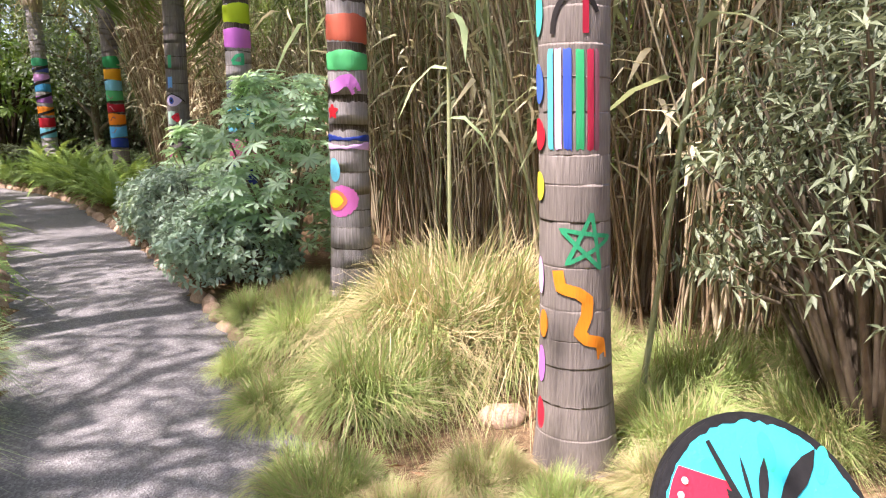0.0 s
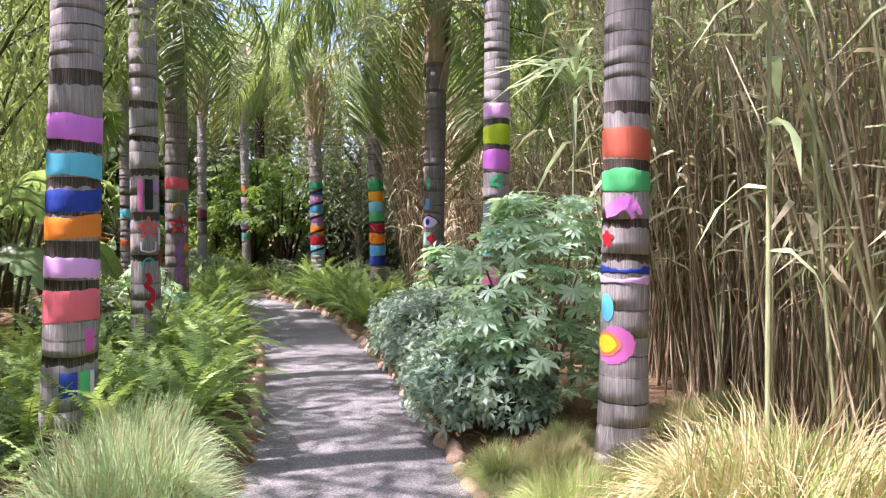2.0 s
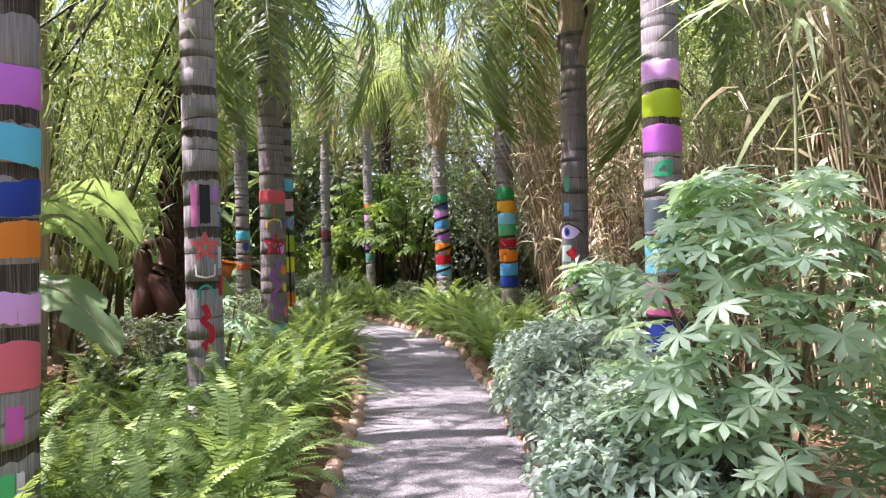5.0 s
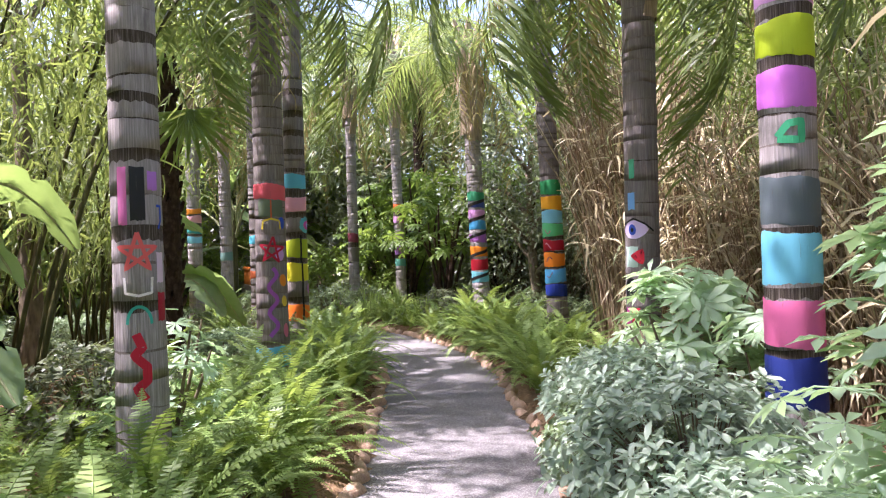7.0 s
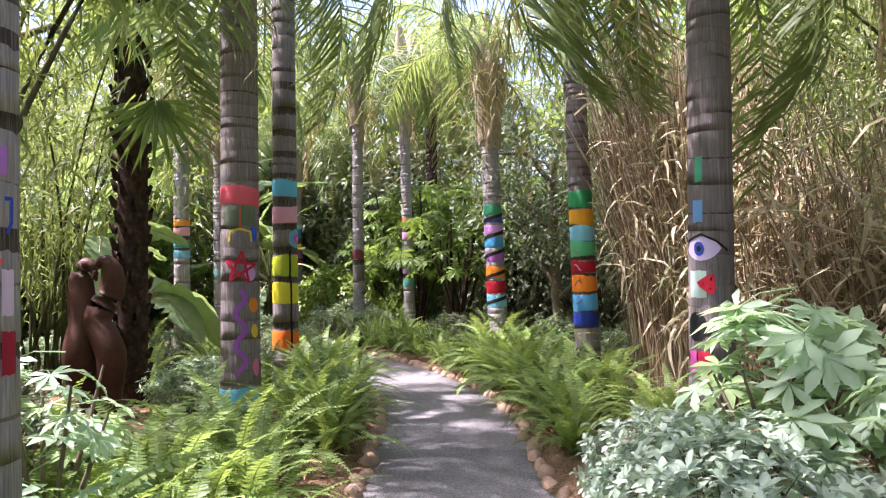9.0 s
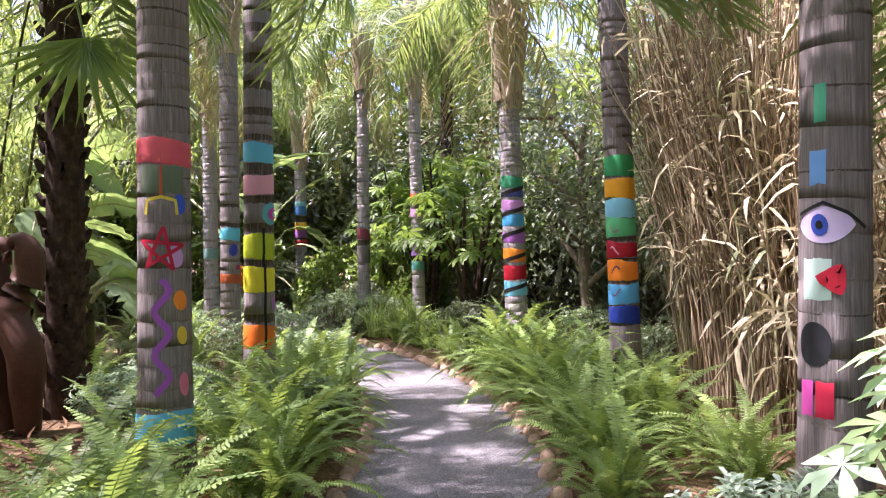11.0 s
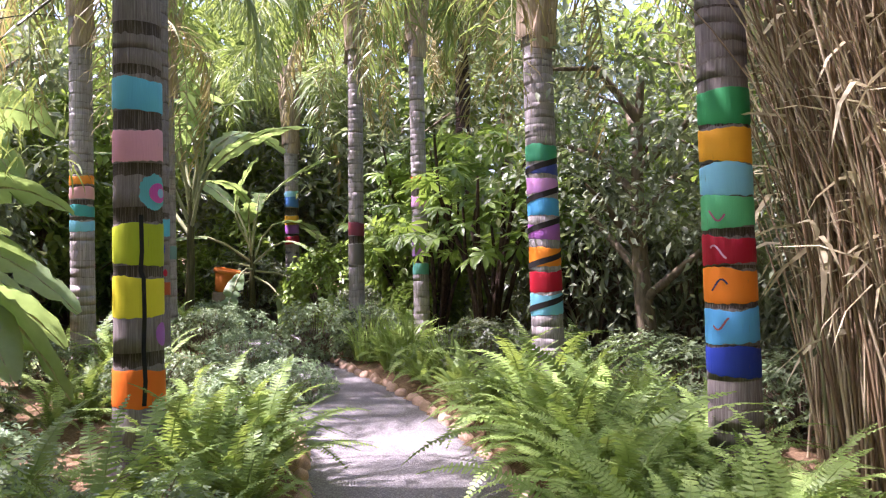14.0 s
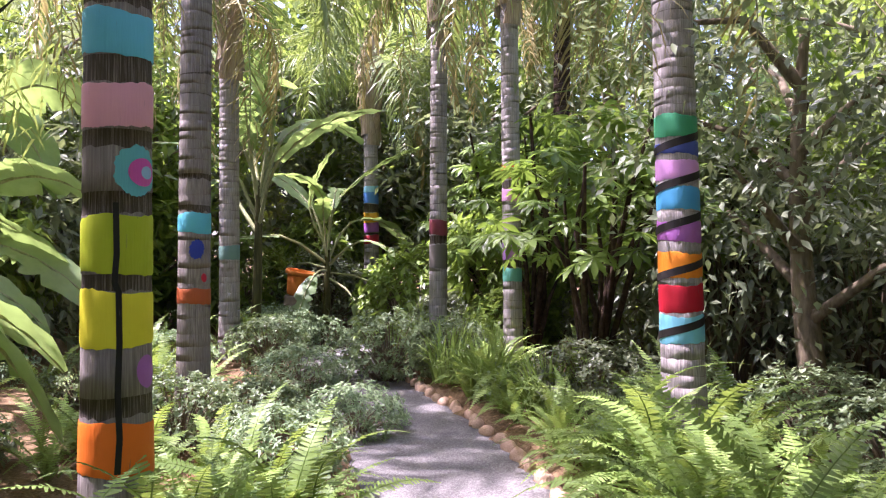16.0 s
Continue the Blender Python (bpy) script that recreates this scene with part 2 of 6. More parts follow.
def scatter(tv, tf, pos, dirs, length, width, roll=None, rng=None):
    """Copies of a template (y along, x across, z normal) at pos, along dirs."""
    pos, dirs = np.asarray(pos, float), np.asarray(dirs, float)
    n = len(pos)
    dirs = dirs / (np.linalg.norm(dirs, axis=1)[:, None] + 1e-9)
    side = np.cross(dirs, np.array([0, 0, 1.0])) + 1e-6
    side /= np.linalg.norm(side, axis=1)[:, None]
    nor = np.cross(side, dirs)
    if roll is not None:
        c, s = np.cos(roll)[:, None], np.sin(roll)[:, None]
        side, nor = side * c + nor * s, nor * c - side * s
    L, W = np.broadcast_to(length, (n,)), np.broadcast_to(width, (n,))
    V = pos[:, None] + tv[None, :, 0:1] * (W[:, None, None] * side[:, None]) + tv[None, :, 1:2] * (L[:, None, None] * dirs[:, None]) + tv[None, :, 2:3] * (L[:, None, None] * nor[:, None])
    F = tf[None] + (np.arange(n) * len(tv))[:, None, None]
    return V.reshape(-1, 3), F.reshape(-1, tf.shape[1])


def rnd(seed):
    return np.random.default_rng(seed)


def at(x, y, z=0.0, turn=0.0, s=1.0, tx=0.0, ty=0.0):
    return Matrix.LocRotScale((x, y, z), Euler((radians(tx), radians(ty), radians(turn))), (s, s, s))


# ---------------------------------------------------------------- ground, path, kerb
LINE = [(3.4, -7.0), (1.6, -3.2), (0.1, 0.0), (-1.07, 2.6), (-1.75, 4.0), (-2.5, 5.4), (-3.3, 6.7), (-4.0, 7.9), (-4.75, 9.0), (-5.5, 10.1),
        (-6.25, 11.2), (-7.2, 12.3), (-8.3, 13.25), (-9.6, 14.15), (-11.2, 15.0), (-12.9, 15.95), (-14.2, 17.0), (-14.9, 18.4), (-15.0, 20.2), (-14.6, 23.0)]


def smooth_line(pts, step=0.12):
    pts = [Vector((*p, 0)) for p in pts]
    out = []
    for i in range(len(pts) - 1):
        a, b, c, d = pts[max(i - 1, 0)], pts[i], pts[i + 1], pts[min(i + 2, len(pts) - 1)]
        n = max(2, int((c - b).length / step))
        for k in range(n):
            t = k / n
            out.append(0.5 * (2 * b + (c - a) * t + (2 * a - 5 * b + 4 * c - d) * t * t + (3 * b - a - 3 * c + d) * t ** 3))
    return np.array([(v.x, v.y) for v in out])


WAY = smooth_line(LINE)
TAN = np.gradient(WAY, axis=0)
TAN /= np.linalg.norm(TAN, axis=1)[:, None]
RIGHT = np.stack([TAN[:, 1], -TAN[:, 0]], 1)
HALF = 0.6


def way_gap(x, y):
    return float(np.min(np.hypot(WAY[:, 0] - x, WAY[:, 1] - y)))


def beside(y_or_i, off):
    """A point beside the path: index along it, metres to its right."""
    p = WAY[y_or_i] + RIGHT[y_or_i] * off
    return float(p[0]), float(p[1])


def bed(x, y):
    """Height of the planted ground."""
    g = way_gap(x, y) - HALF
    return -0.05 if g < 0.0 else min(0.10, -0.05 + g * 0.9) + 0.025 * noise.noise((x * 1.7, y * 1.7, 0.0))


def ground():
    xs = np.concatenate([[-900, -300, -100, -50], np.arange(-32, 12.01, 0.22), [30, 80, 300, 900]])
    ys = np.concatenate([[-900, -300, -80, -30], np.arange(-9, 32.01, 0.22), [50, 100, 300, 900]])
    V = []
    for y in ys:
        dy = np.abs(WAY[:, 1] - y)
        for x in xs:
            if -22 < x < 5 and dy.min() < 3:
                V.append((x, y, bed(x, y)))
            else:
                V.append((x, y, 0.1))
    nx = len(xs)
    i, j = np.meshgrid(np.arange(len(ys) - 1), np.arange(nx - 1), indexing="ij")
    F = np.stack([i * nx + j, i * nx + j + 1, (i + 1) * nx + j + 1, (i + 1) * nx + j], -1).reshape(-1, 4)
    tagged(new("ground", mk("ground", V, F, SOIL)), "brown garden soil with dry leaf litter", "ground", kind="structure")


def path():
    across = np.linspace(-1, 1, 13)
    V = []
    for p, r in zip(WAY, RIGHT):
        for u in across:
            q = p + r * u * (HALF + 0.06)
            V.append((q[0], q[1], 0.012 * (1 - u * u) + 0.012 * noise.noise((q[0] * 2.0, q[1] * 2.0, 3.0))))
    n = len(across)
    i, j = np.meshgrid(np.arange(len(WAY) - 1), np.arange(n - 1), indexing="ij")
    F = np.stack([i * n + j, i * n + j + 1, (i + 1) * n + j + 1, (i + 1) * n + j], -1).reshape(-1, 4)
    tagged(new("path", mk("path", V, F, GRAVEL)), "winding grey gravel garden path", "path", kind="structure")


ground()
path()


def stone_mesh(seed):
    r = rnd(seed)
    bm = bmesh.new()
    bmesh.ops.create_icosphere(bm, subdivisions=2, radius=1)
    o = Vector(r.uniform(-50, 50, 3))
    for v in bm.verts:
        v.co *= 1 + 0.28 * noise.noise(v.co * 1.1 + o) + 0.08 * noise.noise(v.co * 3 + o)
        v.co.z = max(v.co.z, -0.7)
    me = bpy.data.meshes.new("stone")
    bm.to_mesh(me)
    bm.free()
    me.polygons.foreach_set("use_smooth", np.full(len(me.polygons), True))
    me.materials.append(STONE)
    return me


STONES = [stone_mesh(40 + i) for i in range(7)]


def kerb(side, start, end, label):
    root = thing("kerb", Matrix(), label, "kerb", kind="structure")
    r, run = rnd(7 if side > 0 else 8), 0.0
    for i in range(1, len(WAY)):
        run += np.linalg.norm(WAY[i] - WAY[i - 1])
        if not start < WAY[i][1] < end or run < 0:
            continue
        ln = r.uniform(0.05, 0.115)
        run = -ln * 1.85
        x, y = beside(i, side * (HALF + 0.05 + r.uniform(-0.03, 0.03)))
        turn = math.degrees(math.atan2(TAN[i][1], TAN[i][0])) + r.uniform(-18, 18)
        m = Matrix.LocRotScale((x, y, r.uniform(0.0, 0.02)), Euler((r.uniform(-0.2, 0.2), r.uniform(-0.2, 0.2), radians(turn))), (ln, r.uniform(0.045, 0.07), r.uniform(0.05, 0.085)))
        part("stone", STONES[r.integers(7)], root, m=m)


# ---------------------------------------------------------------- palms


def palm_radius(r, z):
    return r * (1 + 0.34 * math.exp(-max(z, 0) / 0.24) - 0.02 * min(z, 5))


def palm_trunk(r, h, lean, seed, ring=0.13, bands=(), bark=None, relief=1.0, frayed=()):
    """Ringed trunk; between painted bands lie strips of dark ragged fibre."""
    g = rnd(seed)
    seg, V, mi, z = 36, [], [], -0.1
    cuts = []
    for (t1, b1, *_), (t2, b2, *_) in zip(bands[:-1], bands[1:]):
        if 0.015 < b1 - t2 < 0.2:
            cuts.append((t2 - 0.08, b1 - 0.08))
    cuts += [(a - 0.08, b - 0.08) for a, b in frayed]
    cuts.sort()
    a = np.linspace(0, 2 * np.pi, seg, endpoint=False)
    rows = 0
    while z < h:
        step = ring * g.uniform(0.75, 1.25) * (1.0 if z < 2.2 else 0.7)
        strip = 0.0
        for c0, c1 in cuts:
            if z < c1 - 0.01 and z + step > c0 - 0.06:
                step, strip = c1 - z, c1 - c0
                break
        ph, am, st = g.uniform(0, 6.28), g.uniform(0.0, 0.02) * min(1.0, relief * 1.4), strip or g.uniform(0.008, 0.024) * relief
        st = min(st, step * 0.8)
        am = 0.006 if strip else am
        rag = g.uniform(-0.012, 0.012, seg) if strip else g.uniform(-0.004, 0.004, seg)
        dark = 1 if strip or g.uniform() < 0.3 * relief else 2
        u = 1.0 - st / step
        rows_of_ring = [(0.0, 1 + 0.012 * relief, 0), (0.5 * u, 1.0, 0), (u, 1 - 0.006 * relief, dark), (1.0 - 0.004 / step, 1 - 0.018 * relief, 0)]
        if relief < 0.3:
            rows_of_ring[1:2] = [(0.06 * u, 1 + 0.011 * relief, 0), (0.94 * u, 1 - 0.005 * relief, 0)]
        for k, (dz, dr, mat) in enumerate(rows_of_ring):
            zz = z + dz * step
            rr = palm_radius(r, zz) * dr * (1 + g.uniform(-0.006, 0.006))
            wave = am * np.sin(a + ph) + (rag if k == len(rows_of_ring) - 2 else 0)
            V.append(np.stack([lean[0] * zz + rr * np.cos(a), lean[1] * zz + rr * np.sin(a), zz + wave], 1))
            mi += [mat] * seg
            rows += 1
        z += step
    i, j = np.meshgrid(np.arange(rows - 1), np.arange(seg), indexing="ij")
    F = np.stack([i * seg + j, i * seg + (j + 1) % seg, (i + 1) * seg + (j + 1) % seg, (i + 1) * seg + j], -1).reshape(-1, 4)
    return mk("trunk", np.concatenate(V), F, [bark or TRUNK, FIBRE, SCAR], True, mi[:len(F)])


def on_trunk(r, lean, s, z, face, lift=0.007):
    """Points of a flat drawing (s across, z up) wrapped round a trunk."""
    s, z = np.asarray(s, float), np.asarray(z, float)
    rr = np.array([palm_radius(r, q) for q in z]) * 1.008 + lift
    a = face + s / r
    return np.stack([lean[0] * z + rr * np.cos(a), lean[1] * z + rr * np.sin(a), z], 1)


def band(r, lean, z0, z1, seed, face=0.0, s0=None, s1=None, lift=0.003, wave=0.012):
    g = rnd(seed)
    full = s0 is None
    seg = 40 if full else max(4, int(40 * (s1 - s0) / (2 * math.pi * r)))
    s = np.linspace(0, 2 * math.pi * r, seg, endpoint=False) if full else np.linspace(s0, s1, seg + 1)
    p, q = g.uniform(0, 6.28), g.uniform(0, 6.28)
    k = 1 / r
    top = z1 + (wave * np.sin(s * k + p) + 0.5 * wave * np.sin(3 * s * k + q) if full else 0) + g.uniform(-0.004, 0.004, len(s))
    bot = z0 + (wave * np.sin(s * k + q) if full else 0) + g.uniform(-0.005, 0.005, len(s))
    rows = [on_trunk(r, lean, s, bot + (top - bot) * t, face, lift * (0.0 if t in (0, 1) else 1)) for t in (0, 0.06, 0.35, 0.65, 0.94, 1)]
    n = len(s)
    i, j = np.meshgrid(np.arange(5), np.arange(n if full else n - 1), indexing="ij")
    jn = (j + 1) % n
    F = np.stack([i * n + j, i * n + jn, (i + 1) * n + jn, (i + 1) * n + j], -1).reshape(-1, 4)
    return np.concatenate(rows), F


def stroke(r, lean, pts, w, face, closed=False, lift=0.0035):
    """A brush line along (s, z) points."""
    P = np.array(pts + pts[:1] if closed else pts, float)
    dense = []
    for a, b in zip(P[:-1], P[1:]):
        n = max(2, int(np.linalg.norm(b - a) / 0.012))
        dense += [a + (b - a) * k / n for k in range(n)]
    P = np.array(dense + [P[-1]])
    T = np.gradient(P, axis=0)
    T /= np.linalg.norm(T, axis=1)[:, None] + 1e-9
    N = np.stack([-T[:, 1], T[:, 0]], 1) * w / 2
    n = len(P)
    V = np.concatenate([on_trunk(r, lean, (P + N)[:, 0], (P + N)[:, 1], face, lift), on_trunk(r, lean, (P - N)[:, 0], (P - N)[:, 1], face, lift)])
    i = np.arange(n - 1)
    return V, np.stack([i, i + 1, n + i + 1, n + i], 1)


def blob(r, lean, s, z, ws, wz, face, lift=0.003, seed=0, sharp=1.0, ragged=0.0):
    """A filled oval of paint; sharp below 1 makes it an almond."""
    g = rnd(seed)
    seg, rows = 56, 4
    a = np.linspace(0, 2 * np.pi, seg, endpoint=False)
    k = 1 + 0.06 * np.sin(2 * a + g.uniform(0, 6)) * (sharp == 1.0) + ragged * g.uniform(-1, 1, seg)
    V = []
    for i in range(rows + 1):
        f = max(i, 0.02) / rows
        V.append(on_trunk(r, lean, s + ws / 2 * f * np.cos(a) * k, z + wz / 2 * f * np.sin(a) * np.abs(np.sin(a)) ** (1 / sharp - 1) * k, face, lift))
    i, j = np.meshgrid(np.arange(rows), np.arange(seg), indexing="ij")
    F = np.stack([i * seg + j, i * seg + (j + 1) % seg, (i + 1) * seg + (j + 1) % seg, (i + 1) * seg + j], -1).reshape(-1, 4)
    return np.concatenate(V), F


def star(s, z, r, turn=0.0):
    pts = [(s + r * math.sin(turn + k * 4 * math.pi / 5), z + r * math.cos(turn + k * 4 * math.pi / 5)) for k in range(5)]
    return pts


def frond_mesh(name, seed, length=2.6, rise=0.9, droop=2.2, leaflet=0.55, pairs=60, mat=None, wide=0.022):
    """A feather palm leaf: an arching midrib with two ranks of drooping leaflets. Two meshes."""
    g = rnd(seed)
    t = np.linspace(0, 1, 18)
    P = np.stack([length * t * (1 - 0.25 * t * t), 0.06 * np.sin(t * 3 + g.uniform(0, 6)), rise * t * 1.6 - droop * t ** 2.4], 1)
    rib = tube(P, 0.018 * (1 - 0.85 * t) + 0.002, 5)
    u = np.linspace(0.14, 0.99, pairs).repeat(2)
    u = np.clip(u + g.uniform(-0.006, 0.006, len(u)), 0, 1)
    pos = np.stack([np.interp(u, t, P[:, k]) for k in range(3)], 1)
    tan = np.stack([np.interp(u, t, np.gradient(P[:, k])) for k in range(3)], 1)
    tan /= np.linalg.norm(tan, axis=1)[:, None]
    side = np.tile([1.0, -1.0], pairs)
    d = tan * 0.55 + np.array([0, 1, 0]) * side[:, None] * g.uniform(0.5, 1.0, (len(u), 1)) + np.array([0, 0, 1]) * g.uniform(-0.75, 0.35, (len(u), 1))
    L = leaflet * (0.45 + 0.9 * np.sin(np.pi * np.clip(u * 0.9 + 0.08, 0, 1))) * g.uniform(0.8, 1.15, len(u))
    tv = np.array([(-0.5, 0, 0), (0.5, 0, 0), (-0.5, 0.4, 0.02), (0.5, 0.4, 0.02), (-0.35, 0.75, -0.14), (0.35, 0.75, -0.14), (0, 1, -0.38)])
    lv = scatter(tv, BLADE_F, pos, d, L, wide, g.uniform(-0.5, 0.5, len(u)))
    return mk(name + "_rib", *rib, CANE_GREEN), mk(name, *lv, mat or PALM_LEAF)


FRONDS = [frond_mesh("frond", 100 + i, 2.3 + 0.15 * i, 0.75 + 0.12 * (i % 3), 1.7 + 0.25 * (i % 4)) for i in range(5)]
DEAD = [frond_mesh("dead_frond", 120 + i, 1.7, 0.15, 2.0, 0.4, 36, PALM_DRY) for i in range(2)]


def boot_mesh(seed):
    """A stub of an old leaf base that clasps the trunk."""
    g = rnd(seed)
    t = np.linspace(0, 1, 7)
    w = 0.115 * (1 - t) ** 0.7 + 0.014
    P = np.stack([0.02 + 0.10 * t ** 1.6, 0 * t, 0.68 * t], 1)
    V = []
    for p, ww in zip(P, w):
        for k in np.linspace(-1, 1, 5):
            V.append((p[0] - 0.05 * k * k * (ww / 0.1), ww * k, p[2] + g.uniform(-0.01, 0.01)))
        for k in np.linspace(1, -1, 5):
            V.append((p[0] - 0.05 * k * k * (ww / 0.1) - 0.012, ww * k, p[2]))
    n = 10
    i, j = np.meshgrid(np.arange(6), np.arange(n), indexing="ij")
    F = np.stack([i * n + j, i * n + (j + 1) % n, (i + 1) * n + (j + 1) % n, (i + 1) * n + j], -1).reshape(-1, 4)
    return mk("leaf_base", V, F, BOOT)


BOOTS = [boot_mesh(140 + i) for i in range(3)]


def palm(x, y, r, h, label, lean=(0.0, 0.0), seed=0, bands=(), ring=0.13, boots=0, fronds=13, dead=2, skirt=0, spread=1.0, fibre=True, bark=None, relief=0.75, frayed=()):
    """A palm with a ringed trunk, painted bands (top, bottom, colour, words) and a crown."""
    root = thing("palm_tree", at(x, y, 0.08), label, "palm tree", "painted palms")
    g = rnd(seed + 900)
    part("trunk", palm_trunk(r, h, lean, seed, ring, list(bands) if fibre else [], bark, relief, frayed), root, "grey ringed palm trunk")
    for k, (z1, z0, col, word) in enumerate(bands):
        V, F = band(r, lean, z0 - 0.08, z1 - 0.08, seed * 31 + k)
        part("painted_band", mk("painted_band", V, F, paint(col)), root, word + " painted band")
    top = (lean[0] * h, lean[1] * h, h)
    for k in range(boots):
        a = k * 2.4 + g.uniform(-0.2, 0.2)
        z = h - 1.5 + 1.4 * k / boots
        rr = palm_radius(r, z)
        part("leaf_base", BOOTS[k % 3], root, "", at(lean[0] * z + rr * math.cos(a), lean[1] * z + rr * math.sin(a), z, math.degrees(a), g.uniform(1.0, 1.6)))
    for k in range(fronds + dead + skirt):
        a = k * 137.5 + g.uniform(-15, 15)
        dry = fronds <= k < fronds + dead
        low = k >= fronds + dead
        rib, lf = DEAD[k % 2] if dry else FRONDS[g.integers(5)]
        tip = g.uniform(5, 25) if dry else -8 - 55 * (k / fronds) ** 1.5 + g.uniform(-8, 8) + 25
        tip = g.uniform(28, 55) if low else tip
        m = at(top[0], top[1], h - (0.35 if dry or low else 0.1), a, spread * g.uniform(0.9, 1.1), 0, tip)
        fr = part("frond", rib, root, "dry brown frond" if dry else "feathery green frond", m)
        part("frond_blade", lf, fr)
    return root


def mark(root, r, lean, shape, col, word, name="painted_mark"):
    V, F = shape
    V = V - np.array([0, 0, 0.08])
    part(name, mk(name, V, F, paint(col)), root, word)


def facing(x, y, px, py):
    return math.atan2(py - y, px - x)


# ---------------------------------------------------------------- painted palms along the path
LONG = "tall palm painted with "

# beside the disc: stripes, star and zigzag
zx, zy, zr, zl = 0.51, 2.66, 0.127, (-0.035, 0.0)
p = palm(zx, zy, zr, 6.6, LONG + "stripes, a green star and an orange zigzag", zl, 1, fronds=12, relief=0.12, bark=TRUNK_SMOOTH)
f = facing(zx, zy, -0.1, 0.15)
for k, (s, w, col) in enumerate(((-0.075, 0.022, "5cc6d2"), (-0.045, 0.024, "e8bfe6"), (-0.012, 0.028, "3b56b8"), (0.03, 0.028, "2fa868"), (0.067, 0.024, "b52a44"), (0.092, 0.018, "8c5560"))):
    mark(p, zr, zl, band(zr, zl, 1.28, 1.61, 60 + k, f, s - w / 2, s + w / 2), col, "upright painted stripe", "painted_stripe")
mark(p, zr, zl, stroke(zr, zl, [(0.05, 2.2), (0.05, 1.66)], 0.022, f), "b02038", "red painted line")
mark(p, zr, zl, stroke(zr, zl, [(-0.065 + 0.085 * (1 - math.cos(k * 0.26)), 1.66 + 0.13 * math.sin(k * 0.26)) for k in range(11)], 0.017, f), "2b2624", "black painted arch")
mark(p, zr, zl, stroke(zr, zl, [(0.02 + 0.07 * math.cos(k * 0.4), 1.97 + 0.1 * math.sin(k * 0.4)) for k in range(14)], 0.02, f), "e8809a", "pink painted ring")
mark(p, zr, zl, stroke(zr, zl, star(0.055, 0.96, 0.105, 0.15), 0.015, f, True), "2f9a6a", "green painted star outline")
mark(p, zr, zl, stroke(zr, zl, [(-0.05, 0.86), (-0.04, 0.80), (0.02, 0.785), (0.055, 0.76), (0.05, 0.70), (0.025, 0.64), (0.05, 0.615), (0.105, 0.60), (0.11, 0.54)], 0.042, f), "f08c1e", "orange painted zigzag")
for k, (s, z, ws, wz, col, word) in enumerate(((-0.142, 1.5, 0.07, 0.13, "4a6fd0", "blue"), (-0.142, 1.33, 0.08, 0.11, "cc2434", "red"), (-0.14, 1.15, 0.06, 0.11, "e3cf3a", "yellow"), (-0.14, 1.73, 0.06, 0.15, "52cdb8", "turquoise"),
                                               (-0.118, 0.655, 0.05, 0.10, "ef8c28", "orange"), (-0.13, 0.5, 0.05, 0.13, "d37bd6", "violet"), (-0.13, 0.31, 0.05, 0.12, "c82a3c", "red"), (-0.135, 0.83, 0.04, 0.13, "e6b6ea", "lilac"), (-0.14, 1.9, 0.05, 0.14, "e77fd8", "pink"))):
    mark(p, zr, zl, blob(zr, zl, s, z, ws, wz, f, seed=k), col, word + " painted spot")

# beside the dry tussock: terracotta and green bands, an eye of pink and yellow
x, y, r, ln = -0.61, 5.02, 0.133, (0.0, 0.0)
p = palm(x, y, r, 6.4, LONG + "terracotta, green and navy bands", ln, 2, [(2.01, 1.85, "bd5f48", "terracotta"), (1.78, 1.68, "55bb74", "green"), (1.26, 1.21, "2b3f93", "navy"), (1.205, 1.155, "e3b5e8", "lilac")], frayed=((1.28, 1.33), (2.10, 2.17), (1.47, 1.53)))
f = facing(x, y, -0.4, 1.2)
mark(p, r, ln, stroke(r, ln, [(-0.12, 1.56), (-0.07, 1.57), (-0.03, 1.6), (0.02, 1.61), (0.05, 1.57), (0.07, 1.53)], 0.075, f), "dd83da", "violet painted arch")
mark(p, r, ln, stroke(r, ln, star(-0.11, 1.41, 0.045), 0.022, f, True), "c9252f", "red painted star")
mark(p, r, ln, blob(r, ln, -0.115, 1.41, 0.05, 0.05, f), "c9252f", "red painted star centre")
mark(p, r, ln, blob(r, ln, -0.105, 1.03, 0.10, 0.15, f), "6cc8e2", "light blue painted spot")
mark(p, r, ln, blob(r, ln, -0.055, 0.825, 0.23, 0.21, f, seed=3, ragged=0.07), "e579c4", "pink painted patch")
mark(p, r, ln, blob(r, ln, -0.095, 0.83, 0.17, 0.14, f, 0.006, 4, 0.7, 0.05), "ee8a5a", "orange painted almond edge")
mark(p, r, ln, blob(r, ln, -0.10, 0.83, 0.13, 0.10, f, 0.0075, 4, 0.7), "e0d62c", "yellow painted almond")

# behind the palmate shrub: pink, lime and navy bands
x, y, r, ln = -2.08, 7.93, 0.135, (0.0, -0.01)
p = palm(x, y, r, 5.8, LONG + "pink, lime, slate, blue and navy bands", ln, 3, [(2.70, 2.55, "efb4ec", "pale pink"), (2.48, 2.30, "b6cc1e", "lime"), (2.23, 2.06, "d477d6", "violet"), (1.72, 1.49, "5f6a6e", "slate grey"),
                                                                                    (1.45, 1.20, "79cde6", "light blue"), (1.14, 0.91, "dd6f9e", "pink"), (0.85, 0.60, "26357f", "navy")])
f = facing(x, y, -1.5, 3.9)
mark(p, r, ln, stroke(r, ln, [(-0.05, 1.91), (0.0, 1.97), (0.06, 1.98), (0.06, 1.89), (-0.05, 1.90)], 0.035, f), "3fae7c", "green painted triangle")

